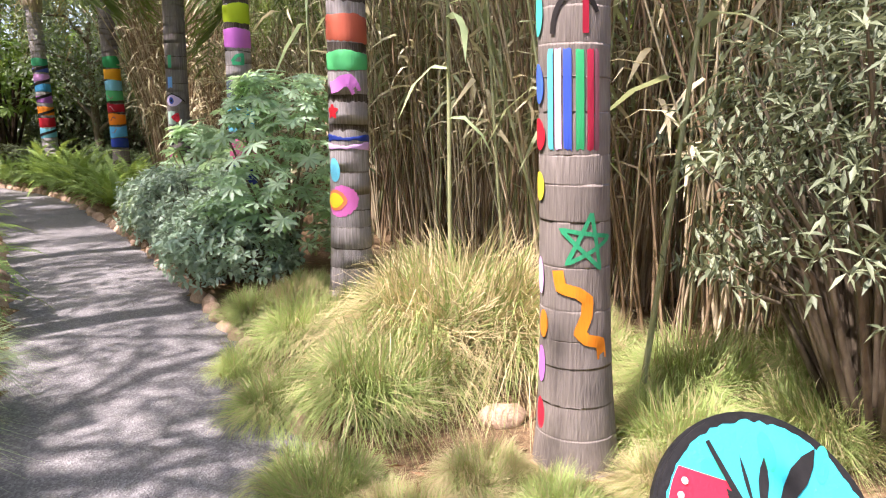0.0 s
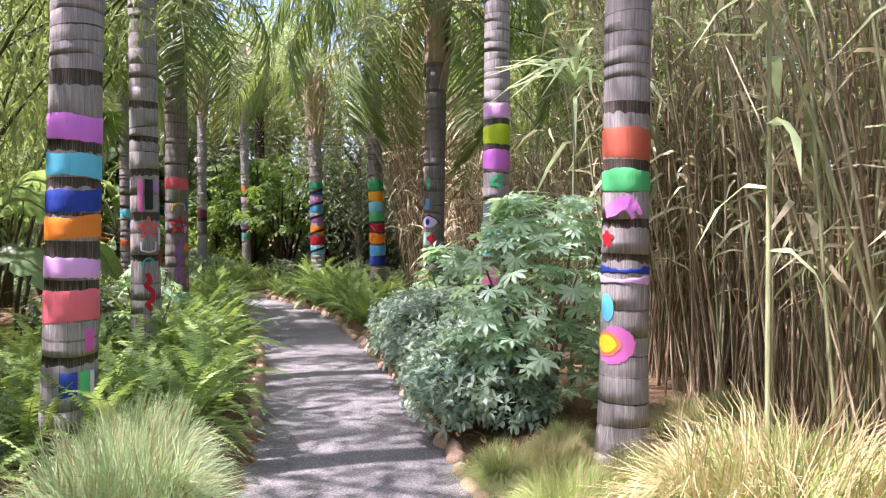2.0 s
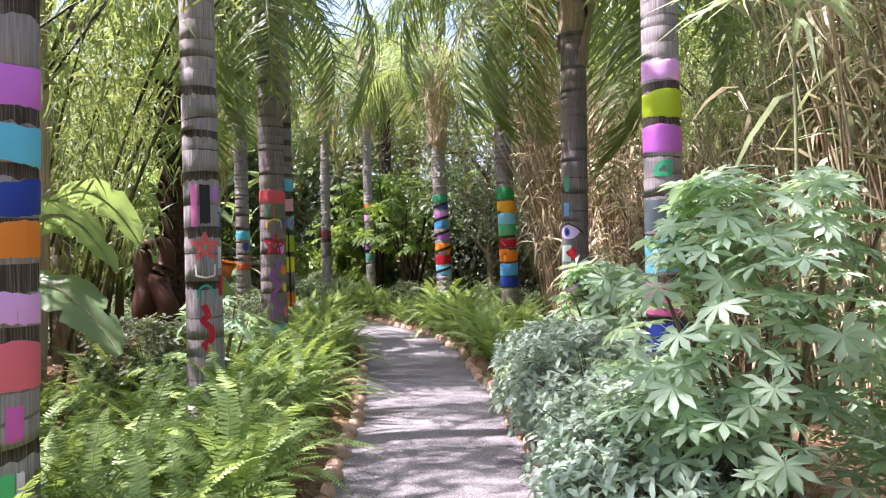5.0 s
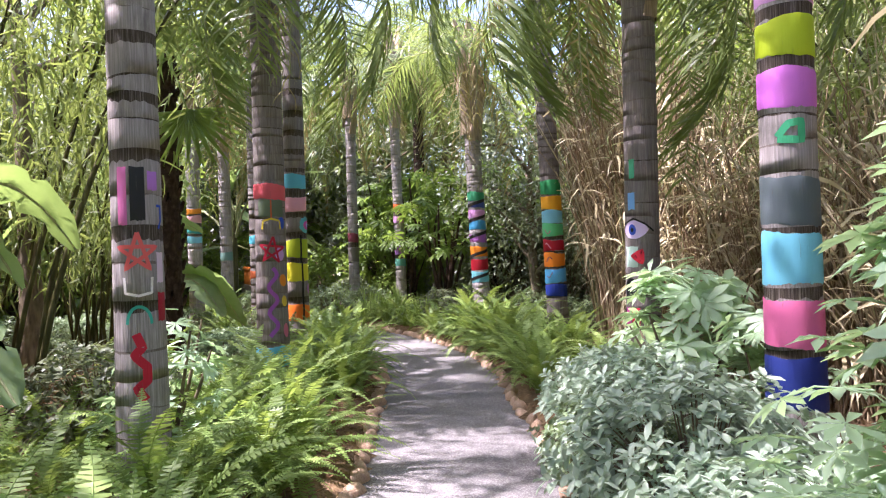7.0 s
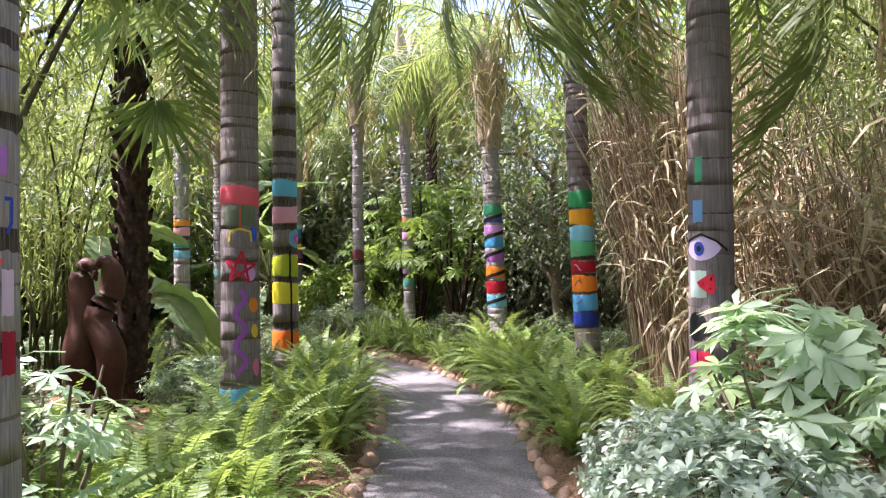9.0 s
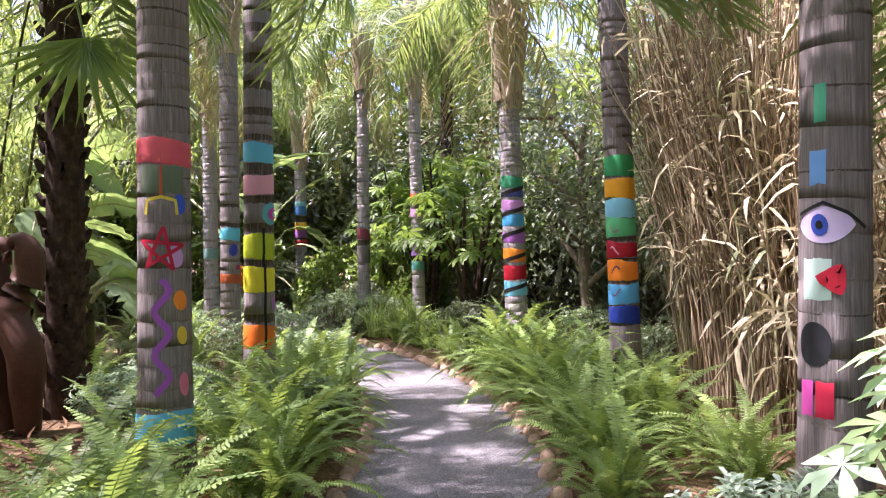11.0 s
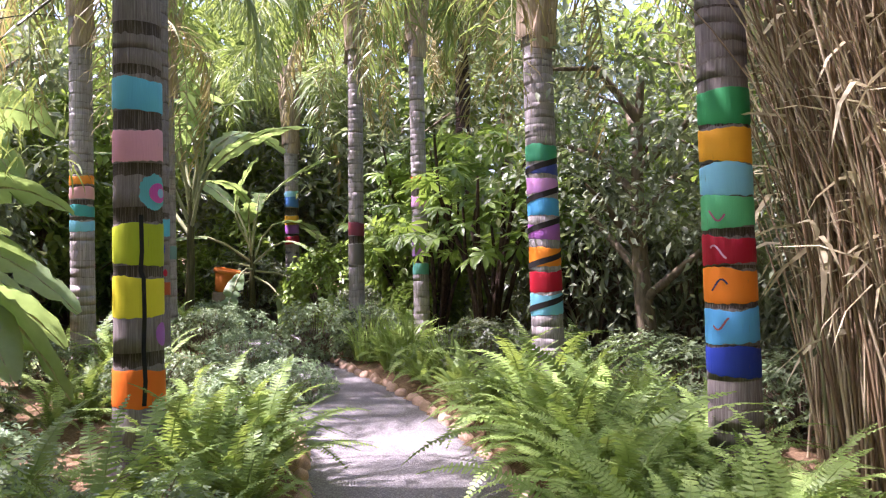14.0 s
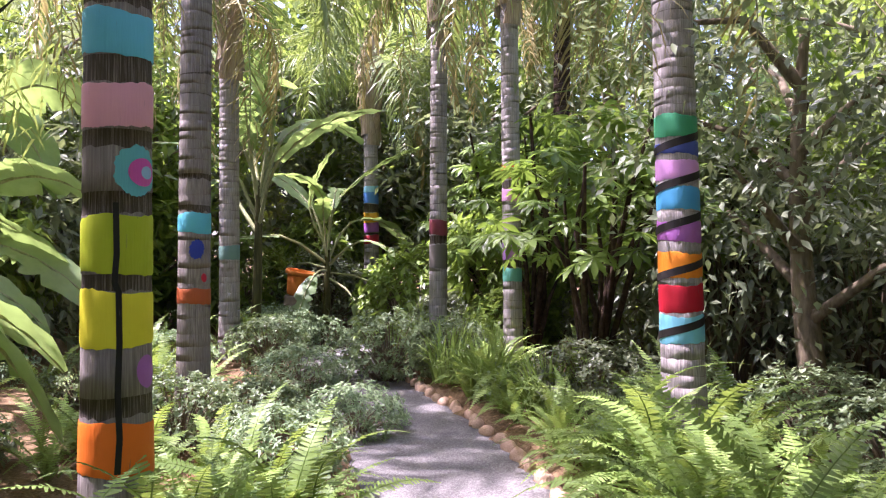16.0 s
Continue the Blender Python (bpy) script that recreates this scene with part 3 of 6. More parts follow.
# at the path's left edge: seven bright bands with frayed fibre between them
x, y, r, ln = -3.5, 4.05, 0.143, (0.025, 0.012)
x -= 0.10
p = palm(x, y, r, 6.8, LONG + "violet, cyan and coral bands", ln, 4, [(2.08, 1.94, "dc7fdf", "violet"), (1.87, 1.73, "67c9e4", "cyan"), (1.67, 1.55, "2e459f", "blue"), (1.52, 1.39, "f08b2c", "orange"),
                                                                                         (1.29, 1.17, "efb3ee", "pale pink"), (1.10, 0.93, "ee7480", "coral")], ring=0.12, fronds=9, frayed=((2.24, 2.33), (0.70, 0.76)))
f = facing(x, y, -0.6, 1.6)
mark(p, r, ln, band(r, ln, 0.77, 0.89, 1, f, 0.055, 0.115), "dd68b8", "magenta painted patch", "painted_patch")
for k, (a, b, col, word) in enumerate(((-0.07, 0.02, "2f4a9e", "blue"), (0.03, 0.085, "52b974", "green"), (0.09, 0.12, "e2d2e0", "white"))):
    mark(p, r, ln, band(r, ln, 0.52, 0.66, 5 + k, f, a, b), col, word + " painted patch", "painted_patch")

# coral star and white horseshoe
x, y, r, ln = -5.03, 6.40, 0.131, (-0.01, 0.0)
p = palm(x, y, r, 6.4, LONG + "a coral star and a horseshoe", ln, 5, ring=0.17, skirt=2, fronds=8, frayed=((1.52, 1.60), (1.93, 2.0), (2.24, 2.30), (2.55, 2.62), (1.15, 1.21)))
f = facing(x, y, -1.5, 3.8)
for a, b, z0, z1, col, word in ((-0.095, -0.045, 1.60, 1.90, "e07ab4", "pink"), (-0.03, 0.045, 1.62, 1.90, "2b2b2c", "black"), (0.06, 0.12, 1.78, 1.88, "b97bd0", "violet"), (0.10, 0.15, 1.30, 1.46, "e0c8dc", "lilac"), (0.10, 0.16, 1.10, 1.25, "a8263a", "red")):
    mark(p, r, ln, band(r, ln, z0, z1, 3, f, a, b), col, word + " painted patch", "painted_patch")
mark(p, r, ln, stroke(r, ln, star(0.0, 1.455, 0.105), 0.02, f, True), "ea6a66", "coral painted star outline")
mark(p, r, ln, stroke(r, ln, [(-0.07, 1.33), (-0.065, 1.25), (0.0, 1.235), (0.065, 1.25), (0.07, 1.33)], 0.014, f), "ece4e2", "white painted horseshoe")
mark(p, r, ln, stroke(r, ln, [(-0.06 + 0.06 * (1 - math.cos(k * 0.35)), 1.09 + 0.09 * math.sin(k * 0.35)) for k in range(10)], 0.016, f), "3fae9a", "teal painted arch")
mark(p, r, ln, stroke(r, ln, [(-0.02, 1.04), (0.01, 0.97), (-0.03, 0.93), (0.03, 0.87), (0.03, 0.8), (-0.02, 0.76), (0.02, 0.70)], 0.045, f), "cc2a3c", "red painted squiggle")
mark(p, r, ln, stroke(r, ln, [(0.11, 1.7), (0.14, 1.7), (0.14, 1.62), (0.12, 1.58)], 0.014, f), "3554c0", "blue painted line")

# red star and violet squiggle
x, y, r, ln = -6.83, 9.13, 0.152, (0.0, 0.0)
p = palm(x, y, r, 5.2, LONG + "a red star and a violet squiggle", ln, 6, [(2.12, 1.98, "dd5f68", "coral"), (0.56, 0.37, "62b7d6", "light blue")], skirt=6, bark=TRUNK_DARK)
f = facing(x, y, -2.3, 5.2)
mark(p, r, ln, stroke(r, ln, [(-0.09, 1.69), (-0.08, 1.77), (0.0, 1.79), (0.08, 1.77), (0.09, 1.69)], 0.018, f), "e0c53a", "yellow painted arch")
mark(p, r, ln, stroke(r, ln, star(0.0, 1.49, 0.13, 0.1), 0.021, f, True), "b8203a", "red painted star outline")
mark(p, r, ln, stroke(r, ln, [(0.04 * math.sin(k * 0.8), 1.32 - 0.031 * k) for k in range(22)], 0.038, f), "a55cb8", "violet painted squiggle")
mark(p, r, ln, band(r, ln, 1.81, 1.97, 8, f, -0.13, 0.13), "63705a", "grey green painted patch", "painted_patch")
mark(p, r, ln, stroke(r, ln, [(0.0, 1.97), (0.0, 1.80)], 0.013, f, lift=0.008), "c85a30", "rust painted line")
g2 = facing(x, y, -3.7, 7.8)
for s, z, w, h, col, word in ((0.03, 1.75, 0.08, 0.11, "3554c0", "blue"), (0.0, 1.45, 0.10, 0.12, "c99ad0", "lilac"), (-0.14, 1.45, 0.02, 0.1, "d8404a", "red"), (0.03, 1.2, 0.09, 0.11, "e8892a", "orange"), (0.04, 1.0, 0.07, 0.1, "e0c040", "yellow"), (0.05, 0.72, 0.07, 0.13, "e07a98", "pink")):
    mark(p, r, ln, blob(r, ln, s, z, w, h, g2 + 0.2), col, word + " painted spot")

# eye palm in front of the cane
x, y, r, ln = -3.47, 10.0, 0.142, (0.012, 0.0)
p = palm(x, y, r, 4.7, LONG + "a lilac eye and small red shapes", ln, 7, ring=0.15, boots=8, dead=3, skirt=7, bark=TRUNK_DARK)
f = facing(x, y, -2.3, 5.2)
mark(p, r, ln, blob(r, ln, -0.06, 1.555, 0.24, 0.15, f, seed=2, sharp=0.6), "e3cdf0", "lilac painted eye")
mark(p, r, ln, blob(r, ln, -0.075, 1.555, 0.07, 0.085, f, 0.007), "3d56b4", "blue painted iris")
mark(p, r, ln, blob(r, ln, -0.075, 1.555, 0.03, 0.035, f, 0.008), "1c1c22", "black painted pupil")
mark(p, r, ln, stroke(r, ln, [(-0.17, 1.60), (-0.06, 1.645), (0.03, 1.60), (0.10, 1.54)], 0.014, f, lift=0.008), "221f1e", "black painted lid line")
mark(p, r, ln, band(r, ln, 1.25, 1.42, 2, f, -0.15, -0.03), "b9d3c4", "pale green painted patch", "painted_patch")
mark(p, r, ln, stroke(r, ln, [(-0.08, 1.33), (0.0, 1.38), (0.0, 1.29), (-0.06, 1.335), (-0.01, 1.34)], 0.04, f, lift=0.008), "c42636", "red painted triangle")
mark(p, r, ln, blob(r, ln, -0.10, 1.07, 0.15, 0.17, f, seed=5), "27282a", "black painted spot")
mark(p, r, ln, band(r, ln, 0.77, 0.92, 2, f, -0.16, -0.10), "d85aa8", "magenta painted patch", "painted_patch")
mark(p, r, ln, band(r, ln, 0.77, 0.92, 3, f, -0.09, -0.02), "c42a44", "red painted patch", "painted_patch")
mark(p, r, ln, band(r, ln, 1.97, 2.13, 4, f, -0.10, -0.05), "4aa883", "green painted patch", "painted_patch")
mark(p, r, ln, band(r, ln, 1.72, 1.86, 5, f, -0.12, -0.05), "7aaee8", "blue painted patch", "painted_patch")

# blue, pink, yellow and orange bands with one black line
x, y, r, ln = -8.66, 11.42, 0.148, (0.0, 0.0)
p = palm(x, y, r, 6.4, LONG + "blue, pink, lime, yellow and orange bands", ln, 8, [(2.55, 2.36, "5fb7d2", "light blue"), (2.24, 2.05, "dfa0ae", "pink"), (1.66, 1.42, "a9b61c", "lime"), (1.34, 1.11, "ddd228", "yellow"), (0.78, 0.55, "e8731a", "orange")], ring=0.19, fronds=9, bark=TRUNK_DARK, frayed=((0.80, 0.89), (1.67, 1.77), (1.96, 2.04), (2.57, 2.63), (2.82, 2.90), (3.06, 3.15), (3.32, 3.42), (3.62, 3.72)))
f = facing(x, y, -4.9, 9.6)
mark(p, r, ln, stroke(r, ln, [(0.004, 1.72), (0.008, 1.5), (0.0, 1.38), (0.016, 1.34), (0.02, 1.12), (0.014, 0.9), (0.022, 0.72), (0.014, 0.57)], 0.024, f, lift=0.008), "1d1b1a", "black painted line")
mark(p, r, ln, blob(r, ln, 0.10, 1.86, 0.20, 0.23, f, seed=2, ragged=0.08), "5fb0b8", "teal painted ring")
mark(p, r, ln, blob(r, ln, 0.12, 1.855, 0.13, 0.13, f, 0.007, 2), "cf5aa8", "magenta painted ring")
mark(p, r, ln, blob(r, ln, 0.14, 1.855, 0.06, 0.06, f, 0.009, 2), "8fb8d8", "pale blue painted centre")
mark(p, r, ln, blob(r, ln, 0.15, 0.99, 0.12, 0.14, f, seed=7), "a968b8", "violet painted spot")

# eight close bands
x, y, r, ln = -5.58, 13.1, 0.138, (-0.028, -0.008)
p = palm(x + 0.02, y, r, 5.6, LONG + "green, amber, red, orange and navy bands", ln, 9, [(2.35, 2.16, "2f9558", "green"), (2.14, 1.955, "eca81c", "amber"), (1.935, 1.78, "84c9e0", "light blue"), (1.765, 1.60, "55b578", "green"), (1.55, 1.40, "b01c30", "red"),
                                                                                              (1.375, 1.205, "f0861c", "orange"), (1.17, 0.98, "58aade", "sky blue"), (0.955, 0.81, "253a92", "navy")], boots=4, dead=2, skirt=3, fronds=8, bark=TRUNK_DARK)
f = facing(x, y, -4.6, 9.2)
for z, col in ((1.67, "b05a7a"), (1.47, "d8a8b8"), (1.29, "2a2c5c"), (1.09, "a05a5a")):
    mark(p, r, ln, stroke(r, ln, [(-0.09 + 0.012 * k, z + 0.035 * math.sin(k * 0.55 + z * 9)) for k in range(8)], 0.01, f, lift=0.008), col, "thin painted curl")

# bands with black slanting stripes
x, y, r, ln = -7.72, 14.7, 0.142, (-0.045, 0.02)
p = palm(x + 0.11, y, r, 4.7, LONG + "bands and black slanting stripes", ln, 10, [(2.42, 2.29, "3c9a6e", "green"), (2.25, 2.16, "4a56a4", "indigo"), (2.12, 1.99, "d99ad6", "pink"), (1.95, 1.79, "4a9fd0", "sky blue"), (1.73, 1.59, "b06ab8", "violet"),
                                                                                         (1.52, 1.36, "ee8a1c", "orange"), (1.31, 1.13, "bc1e30", "red"), (1.11, 0.92, "7cc6dc", "light blue")], boots=22, fronds=10, dead=2, ring=0.10, fibre=False, relief=0.4)
f = facing(x, y, -4.9, 9.6)
for z in (2.24, 1.98, 1.71, 1.40, 1.02):
    mark(p, r, ln, stroke(r, ln, [(-0.24, z - 0.07), (0.0, z), (0.24, z + 0.07)], 0.05, f, lift=0.008), "2c2626", "black painted slanting stripe")

FAR = "slender grey palm with "
palm(-10.6, 16.6, 0.108, 5.5, FAR + "orange, pink and violet paint", (-0.02, 0.0), 11, [(2.48, 2.33, "c8682c", "orange"), (2.22, 2.08, "d9a0cc", "pink"), (1.62, 1.44, "a878b8", "violet"), (1.34, 1.18, "62a89a", "teal")], relief=0.4, boots=12, dead=3, ring=0.10, fronds=10)
palm(-12.2, 17.0, 0.12, 5.6, FAR + "a faded maroon painted band", (0.0, 0.0), 12, [(1.94, 1.74, "7c3a44", "maroon"), (1.62, 1.3, "6c6660", "grey")], relief=0.4, boots=8, dead=3, ring=0.10, fronds=10)
palm(-15.8, 18.9, 0.14, 4.9, FAR + "blue, yellow and violet bands", (-0.015, 0.0), 13, [(2.72, 2.62, "8fc8e0", "pale blue"), (2.61, 2.40, "4a7cc0", "blue"), (2.24, 2.05, "e0a82c", "amber"), (2.05, 1.88, "a060b0", "violet"), (1.82, 1.66, "b83040", "red")], relief=0.4, boots=14, fronds=16, dead=1, ring=0.10)
p = palm(-11.03, 12.98, 0.132, 5.6, FAR + "a light blue band and a blue spot", (-0.03, 0.02), 14, [(1.82, 1.67, "58b4c8", "light blue"), (1.22, 1.08, "a8542c", "rust")], relief=0.6, boots=3, fronds=9, dead=2, bark=TRUNK_DARK, ring=0.11, frayed=((1.84, 1.90), (2.1, 2.15)))
f = facing(-11.03, 12.98, -5.1, 9.9)
mark(p, 0.132, (-0.03, 0.02), blob(0.132, (-0.03, 0.02), 0.02, 1.53, 0.12, 0.15, f, 0.007, seed=4, ragged=0.12), "2f3f98", "dark blue painted spot")
mark(p, 0.132, (-0.03, 0.02), blob(0.132, (-0.03, 0.02), 0.08, 1.30, 0.05, 0.07, f, 0.007, seed=6), "b8283a", "red painted spot")
palm(-12.9, 13.2, 0.135, 5.3, FAR + "orange, pink and teal bands", (-0.01, 0.0), 15, [(2.40, 2.29, "ef9226", "orange"), (2.26, 2.12, "dfa4a4", "pink"), (2.05, 1.93, "3f9a98", "teal"), (1.88, 1.76, "7cc4dc", "light blue")], relief=0.4, boots=8, dead=4, ring=0.10, fronds=10)
palm(-14.2, 15.1, 0.135, 5.2, FAR + "a small red painted patch", (-0.01, 0.0), 16, [(1.60, 1.40, "6f9088", "grey green")], relief=0.4, boots=10, dead=4, ring=0.10, fronds=10)
palm(-11.5, 21.5, 0.13, 5.6, FAR + "pink and light blue bands", (0.0, 0.0), 17, [(2.9, 2.6, "d9a8cf", "pink"), (2.3, 2.0, "7cc4dc", "light blue")], relief=0.4, boots=10, dead=3, ring=0.10)
palm(-12.5, 20.2, 0.15, 6.8, "tall palm with a dark trunk and a skirt of dead fronds", (0.0, 0.0), 22, relief=0.6, boots=18, fronds=14, dead=14, bark=DARKBARK)
palm(-9.0, 24.0, 0.13, 5.2, "slender grey palm among far shrubs", (0.02, 0.0), 18, relief=0.4, boots=10, dead=3, ring=0.12)
palm(-13.6, 23.5, 0.13, 5.0, "slender grey palm among far shrubs", (0.01, 0.0), 19, relief=0.4, boots=10, dead=3, ring=0.12)


# ---------------------------------------------------------------- plant builders


def fern_frond(seed, L=0.75, w=0.10):
    """A sword fern frond: arching midrib, two close ranks of short pinnae."""
    g = rnd(seed)
    t = np.linspace(0, 1, 12)
    arch = g.uniform(0.5, 1.1)
    P = np.stack([L * t * (0.28 + 0.42 * t), 0.05 * L * np.sin(2.5 * t + g.uniform(0, 6)), L * (1.0 * t - arch * 0.5 * t ** 2.6)], 1)
    rib = tube(P, 0.004 * (1 - 0.8 * t) + 0.001, 3)
    n = 38
    u = np.linspace(0.08, 0.99, n).repeat(2)
    pos = np.stack([np.interp(u, t, P[:, k]) for k in range(3)], 1)
    tan = np.stack([np.interp(u, t, np.gradient(P[:, k])) for k in range(3)], 1)
    tan /= np.linalg.norm(tan, axis=1)[:, None]
    side = np.tile([1.0, -1.0], n)
    d = np.array([0, 1, 0]) * side[:, None] + tan * 0.25 + np.array([0, 0, 1]) * g.uniform(-0.25, 0.1, (len(u), 1))
    ln = w / 2 * np.clip(np.minimum(u * 5 + 0.3, (1.03 - u) * 3.2), 0, 1) * g.uniform(0.88, 1.1, len(u))
    tv = np.array([(-0.46, 0, 0), (0.46, 0, 0), (-0.24, 0.97, -0.03), (0.2, 1, -0.05)])
    tf = np.array([(0, 1, 3), (0, 3, 2)])
    # pinnae lie in the plane of the frond
    dn = d / np.linalg.norm(d, axis=1)[:, None]
    wd = L * 0.0215
    acr = tan - dn * np.sum(tan * dn, 1)[:, None]
    acr /= np.linalg.norm(acr, axis=1)[:, None]
    nor = np.cross(acr, dn)
    V = pos[:, None] + tv[None, :, 0:1] * wd * acr[:, None] + tv[None, :, 1:2] * (ln[:, None, None] * dn[:, None]) + tv[None, :, 2:3] * (ln[:, None, None] * nor[:, None])
    F = (tf[None] + (np.arange(len(u)) * 4)[:, None, None]).reshape(-1, 3)
    RF = rib[1]
    RT = np.concatenate([RF[:, [0, 1, 2]], RF[:, [0, 2, 3]]])
    return join([(rib[0], RT), (V.reshape(-1, 3), F)])


FERNS = {}
for tone, mat in (("green", FERN), ("pale", FERN_SUNLIT)):
    FERNS[tone] = [mk("frond", *fern_frond(200 + i, 0.68 + 0.06 * i), mat) for i in range(6)]


def fern(x, y, s, seed, tone="green", count=17):
    root = thing("sword_fern", at(x, y, bed(x, y) - 0.02), "bushy green sword fern beside the path" if tone == "green" else "sword fern in a paler green that stands in for sunlight", "fern", "ferns along the path")
    g = rnd(seed)
    for k in range(count):
        f = k / count
        m = at(g.uniform(-0.05, 0.05) * s, g.uniform(-0.05, 0.05) * s, 0, k * 137.5 + g.uniform(-20, 20), s * g.uniform(0.8, 1.25), g.uniform(-12, 12), -22 + 62 * f ** 0.9 + g.uniform(-10, 10))
        part("frond", FERNS[tone][g.integers(6)], root, "", m)


def shrub_meshes(seed, n, leaf, wid, mat, h=0.7, rad=0.45, whorl=0, stem_mat=None, hollow=0.5, base=0.0, oval=False):
    """Branches and leaves of a rounded shrub, in the unit of metres."""
    g = rnd(seed)
    twigs, pos, dirs = [], [], []
    tips = int(1.25 * n) // (whorl or 6)
    for k in range(tips):
        a, el = g.uniform(0, 6.283), math.asin(g.uniform(-0.62, 1.0))
        q = g.uniform(hollow, 1.0) ** 0.5
        lump = 1 + 0.22 * noise.noise((2.3 * math.cos(a) + seed, 2.3 * math.sin(a), 2.0 * el)) + 0.12 * noise.noise((6 * math.cos(a), 6 * math.sin(a) + seed, 5 * el))
        c = np.array([rad * q * lump * math.cos(el) * math.cos(a), rad * q * lump * math.cos(el) * math.sin(a), base + (h - base) * (0.42 + 0.55 * q * lump * math.sin(el))])
        out = np.array([math.cos(el) * math.cos(a), math.cos(el) * math.sin(a), 0.5 + math.sin(el)])
        out /= np.linalg.norm(out)
        m = whorl or 6
        for j in range(m):
            b = j * 6.283 / m + g.uniform(-0.3, 0.3)
            s1 = np.cross(out, [0.3, 0.5, 0.1])
            s1 /= np.linalg.norm(s1)
            s2 = np.cross(out, s1)
            pos.append(c + out * g.uniform(-0.5, 0.5) * leaf)
            dirs.append((s1 * math.cos(b) + s2 * math.sin(b)) * 1.0 + out * g.uniform(0.1, 0.7))
        if k % 5 == 0:
            root = np.array([c[0] * 0.15, c[1] * 0.15, 0.0])
            mid = root * 0.5 + c * 0.5 + np.array([0, 0, 0.12 * h])
            twigs.append(tube(np.array([root, mid * 0.6 + root * 0.4, mid, c]), np.array([0.012, 0.009, 0.006, 0.002]) * (0.6 + h * 0.6), 4))
    N = len(pos)
    lv = scatter(OVAL_V if oval else LEAF_V, OVAL_F if oval else LEAF_F, pos, dirs, leaf * g.uniform(0.75, 1.25, N), wid * g.uniform(0.8, 1.2, N), g.uniform(-0.5, 0.5, N))
    return mk("branching", *join(twigs), stem_mat or LIMB), mk("foliage", *lv, mat)


def shrub(pair, x, y, s, label, category="shrub", name="shrub", turn=0.0, sz=1.0, group=""):
    m = Matrix.LocRotScale((x, y, bed(x, y)), Euler((0, 0, radians(turn))), (s, s, s * sz))
    root = thing(name, m, label, category, group)
    part("branching", pair[0], root, "thin woody stems")
    part("foliage", pair[1], root)
    return root


def palmate_leaf(seed, fingers=8, L=0.13, droop=0.08, mat=None):
    """A hand-shaped compound leaf on its stalk."""
    g = rnd(seed)
    pos, dirs = [], []
    for k in range(fingers):
        a = (k - (fingers - 1) / 2) * (5.2 / fingers)
        pos.append((0, 0, 0))
        dirs.append((math.cos(a), math.sin(a), -droop + g.uniform(-0.12, 0.12)))
    ov = np.array([(0, 0, 0), (-0.28, 0.28, 0.02), (0, 0.3, -0.02), (0.28, 0.28, 0.02), (-0.5, 0.64, 0.03), (0, 0.66, -0.03), (0.5, 0.64, 0.03), (0, 1, -0.1)])
    of = np.array([(0, 2, 1), (0, 3, 2), (1, 2, 5), (1, 5, 4), (2, 3, 6), (2, 6, 5), (4, 5, 7), (5, 6, 7)])
    V, F = scatter(ov, of, pos, dirs, L * g.uniform(0.85, 1.1, fingers), L * 0.31, None)
    sv, sf = tube(np.array([(-0.22, 0, -0.14), (-0.1, 0, -0.03), (0, 0, 0)]), [0.004, 0.003, 0.003], 4)
    st = np.concatenate([sf[:, [0, 1, 2]], sf[:, [0, 2, 3]]])
    return mk("leaf", *join([(sv, st), (V, F)]), mat or PALMATE)


PALMATES = [palmate_leaf(300 + i, 7 + i % 3) for i in range(4)]
PALMATES_DEEP = [palmate_leaf(305 + i, 7 + i % 3, 0.15, 0.3, PALMATE_DARK) for i in range(4)]


def palmate_shrub(x, y, h, rad, n, seed, label, size=1.0, low=0.15, kinds=None):
    root = thing("palmate_shrub", at(x, y, bed(x, y)), label, "shrub")
    g = rnd(seed)
    stems = []
    tall = h > 2
    for k in range(11 if tall else 7):
        a = k * 0.9 + g.uniform(-0.3, 0.3)
        reach = rad * (g.uniform(0.15, 0.85) if tall else 0.7)
        tip = np.array([reach * math.cos(a), reach * math.sin(a), h * g.uniform(0.6, 0.95)])
        stems.append(tube(np.array([(0.04 * math.cos(a), 0.04 * math.sin(a), -0.05), tip * [0.35, 0.35, 0.4] + g.uniform(-0.1, 0.1, 3) * tall, tip * [0.75, 0.75, 0.75] + g.uniform(-0.12, 0.12, 3) * tall, tip]), np.array([0.016, 0.013, 0.010, 0.006]) * (2.4 if tall else 1.0), 6))
    part("branching", mk("branching", *join(stems), DARKBARK if tall else LIMB), root, "slim brown stems")
    for k in range(n):
        a = g.uniform(0, 360)
        q = g.uniform(0.35, 1.0) ** 0.5
        f = g.uniform(low, 1.0)
        rr = rad * q * (1.05 - 0.55 * max(0, f - 0.55) / 0.45)
        part("leaf", (kinds or PALMATES)[g.integers(4)], root, "", at(rr * math.cos(radians(a)), rr * math.sin(radians(a)), h * f, a + g.uniform(-35, 35), size * g.uniform(0.75, 1.2), g.uniform(-25, 25), g.uniform(-5, 52)))


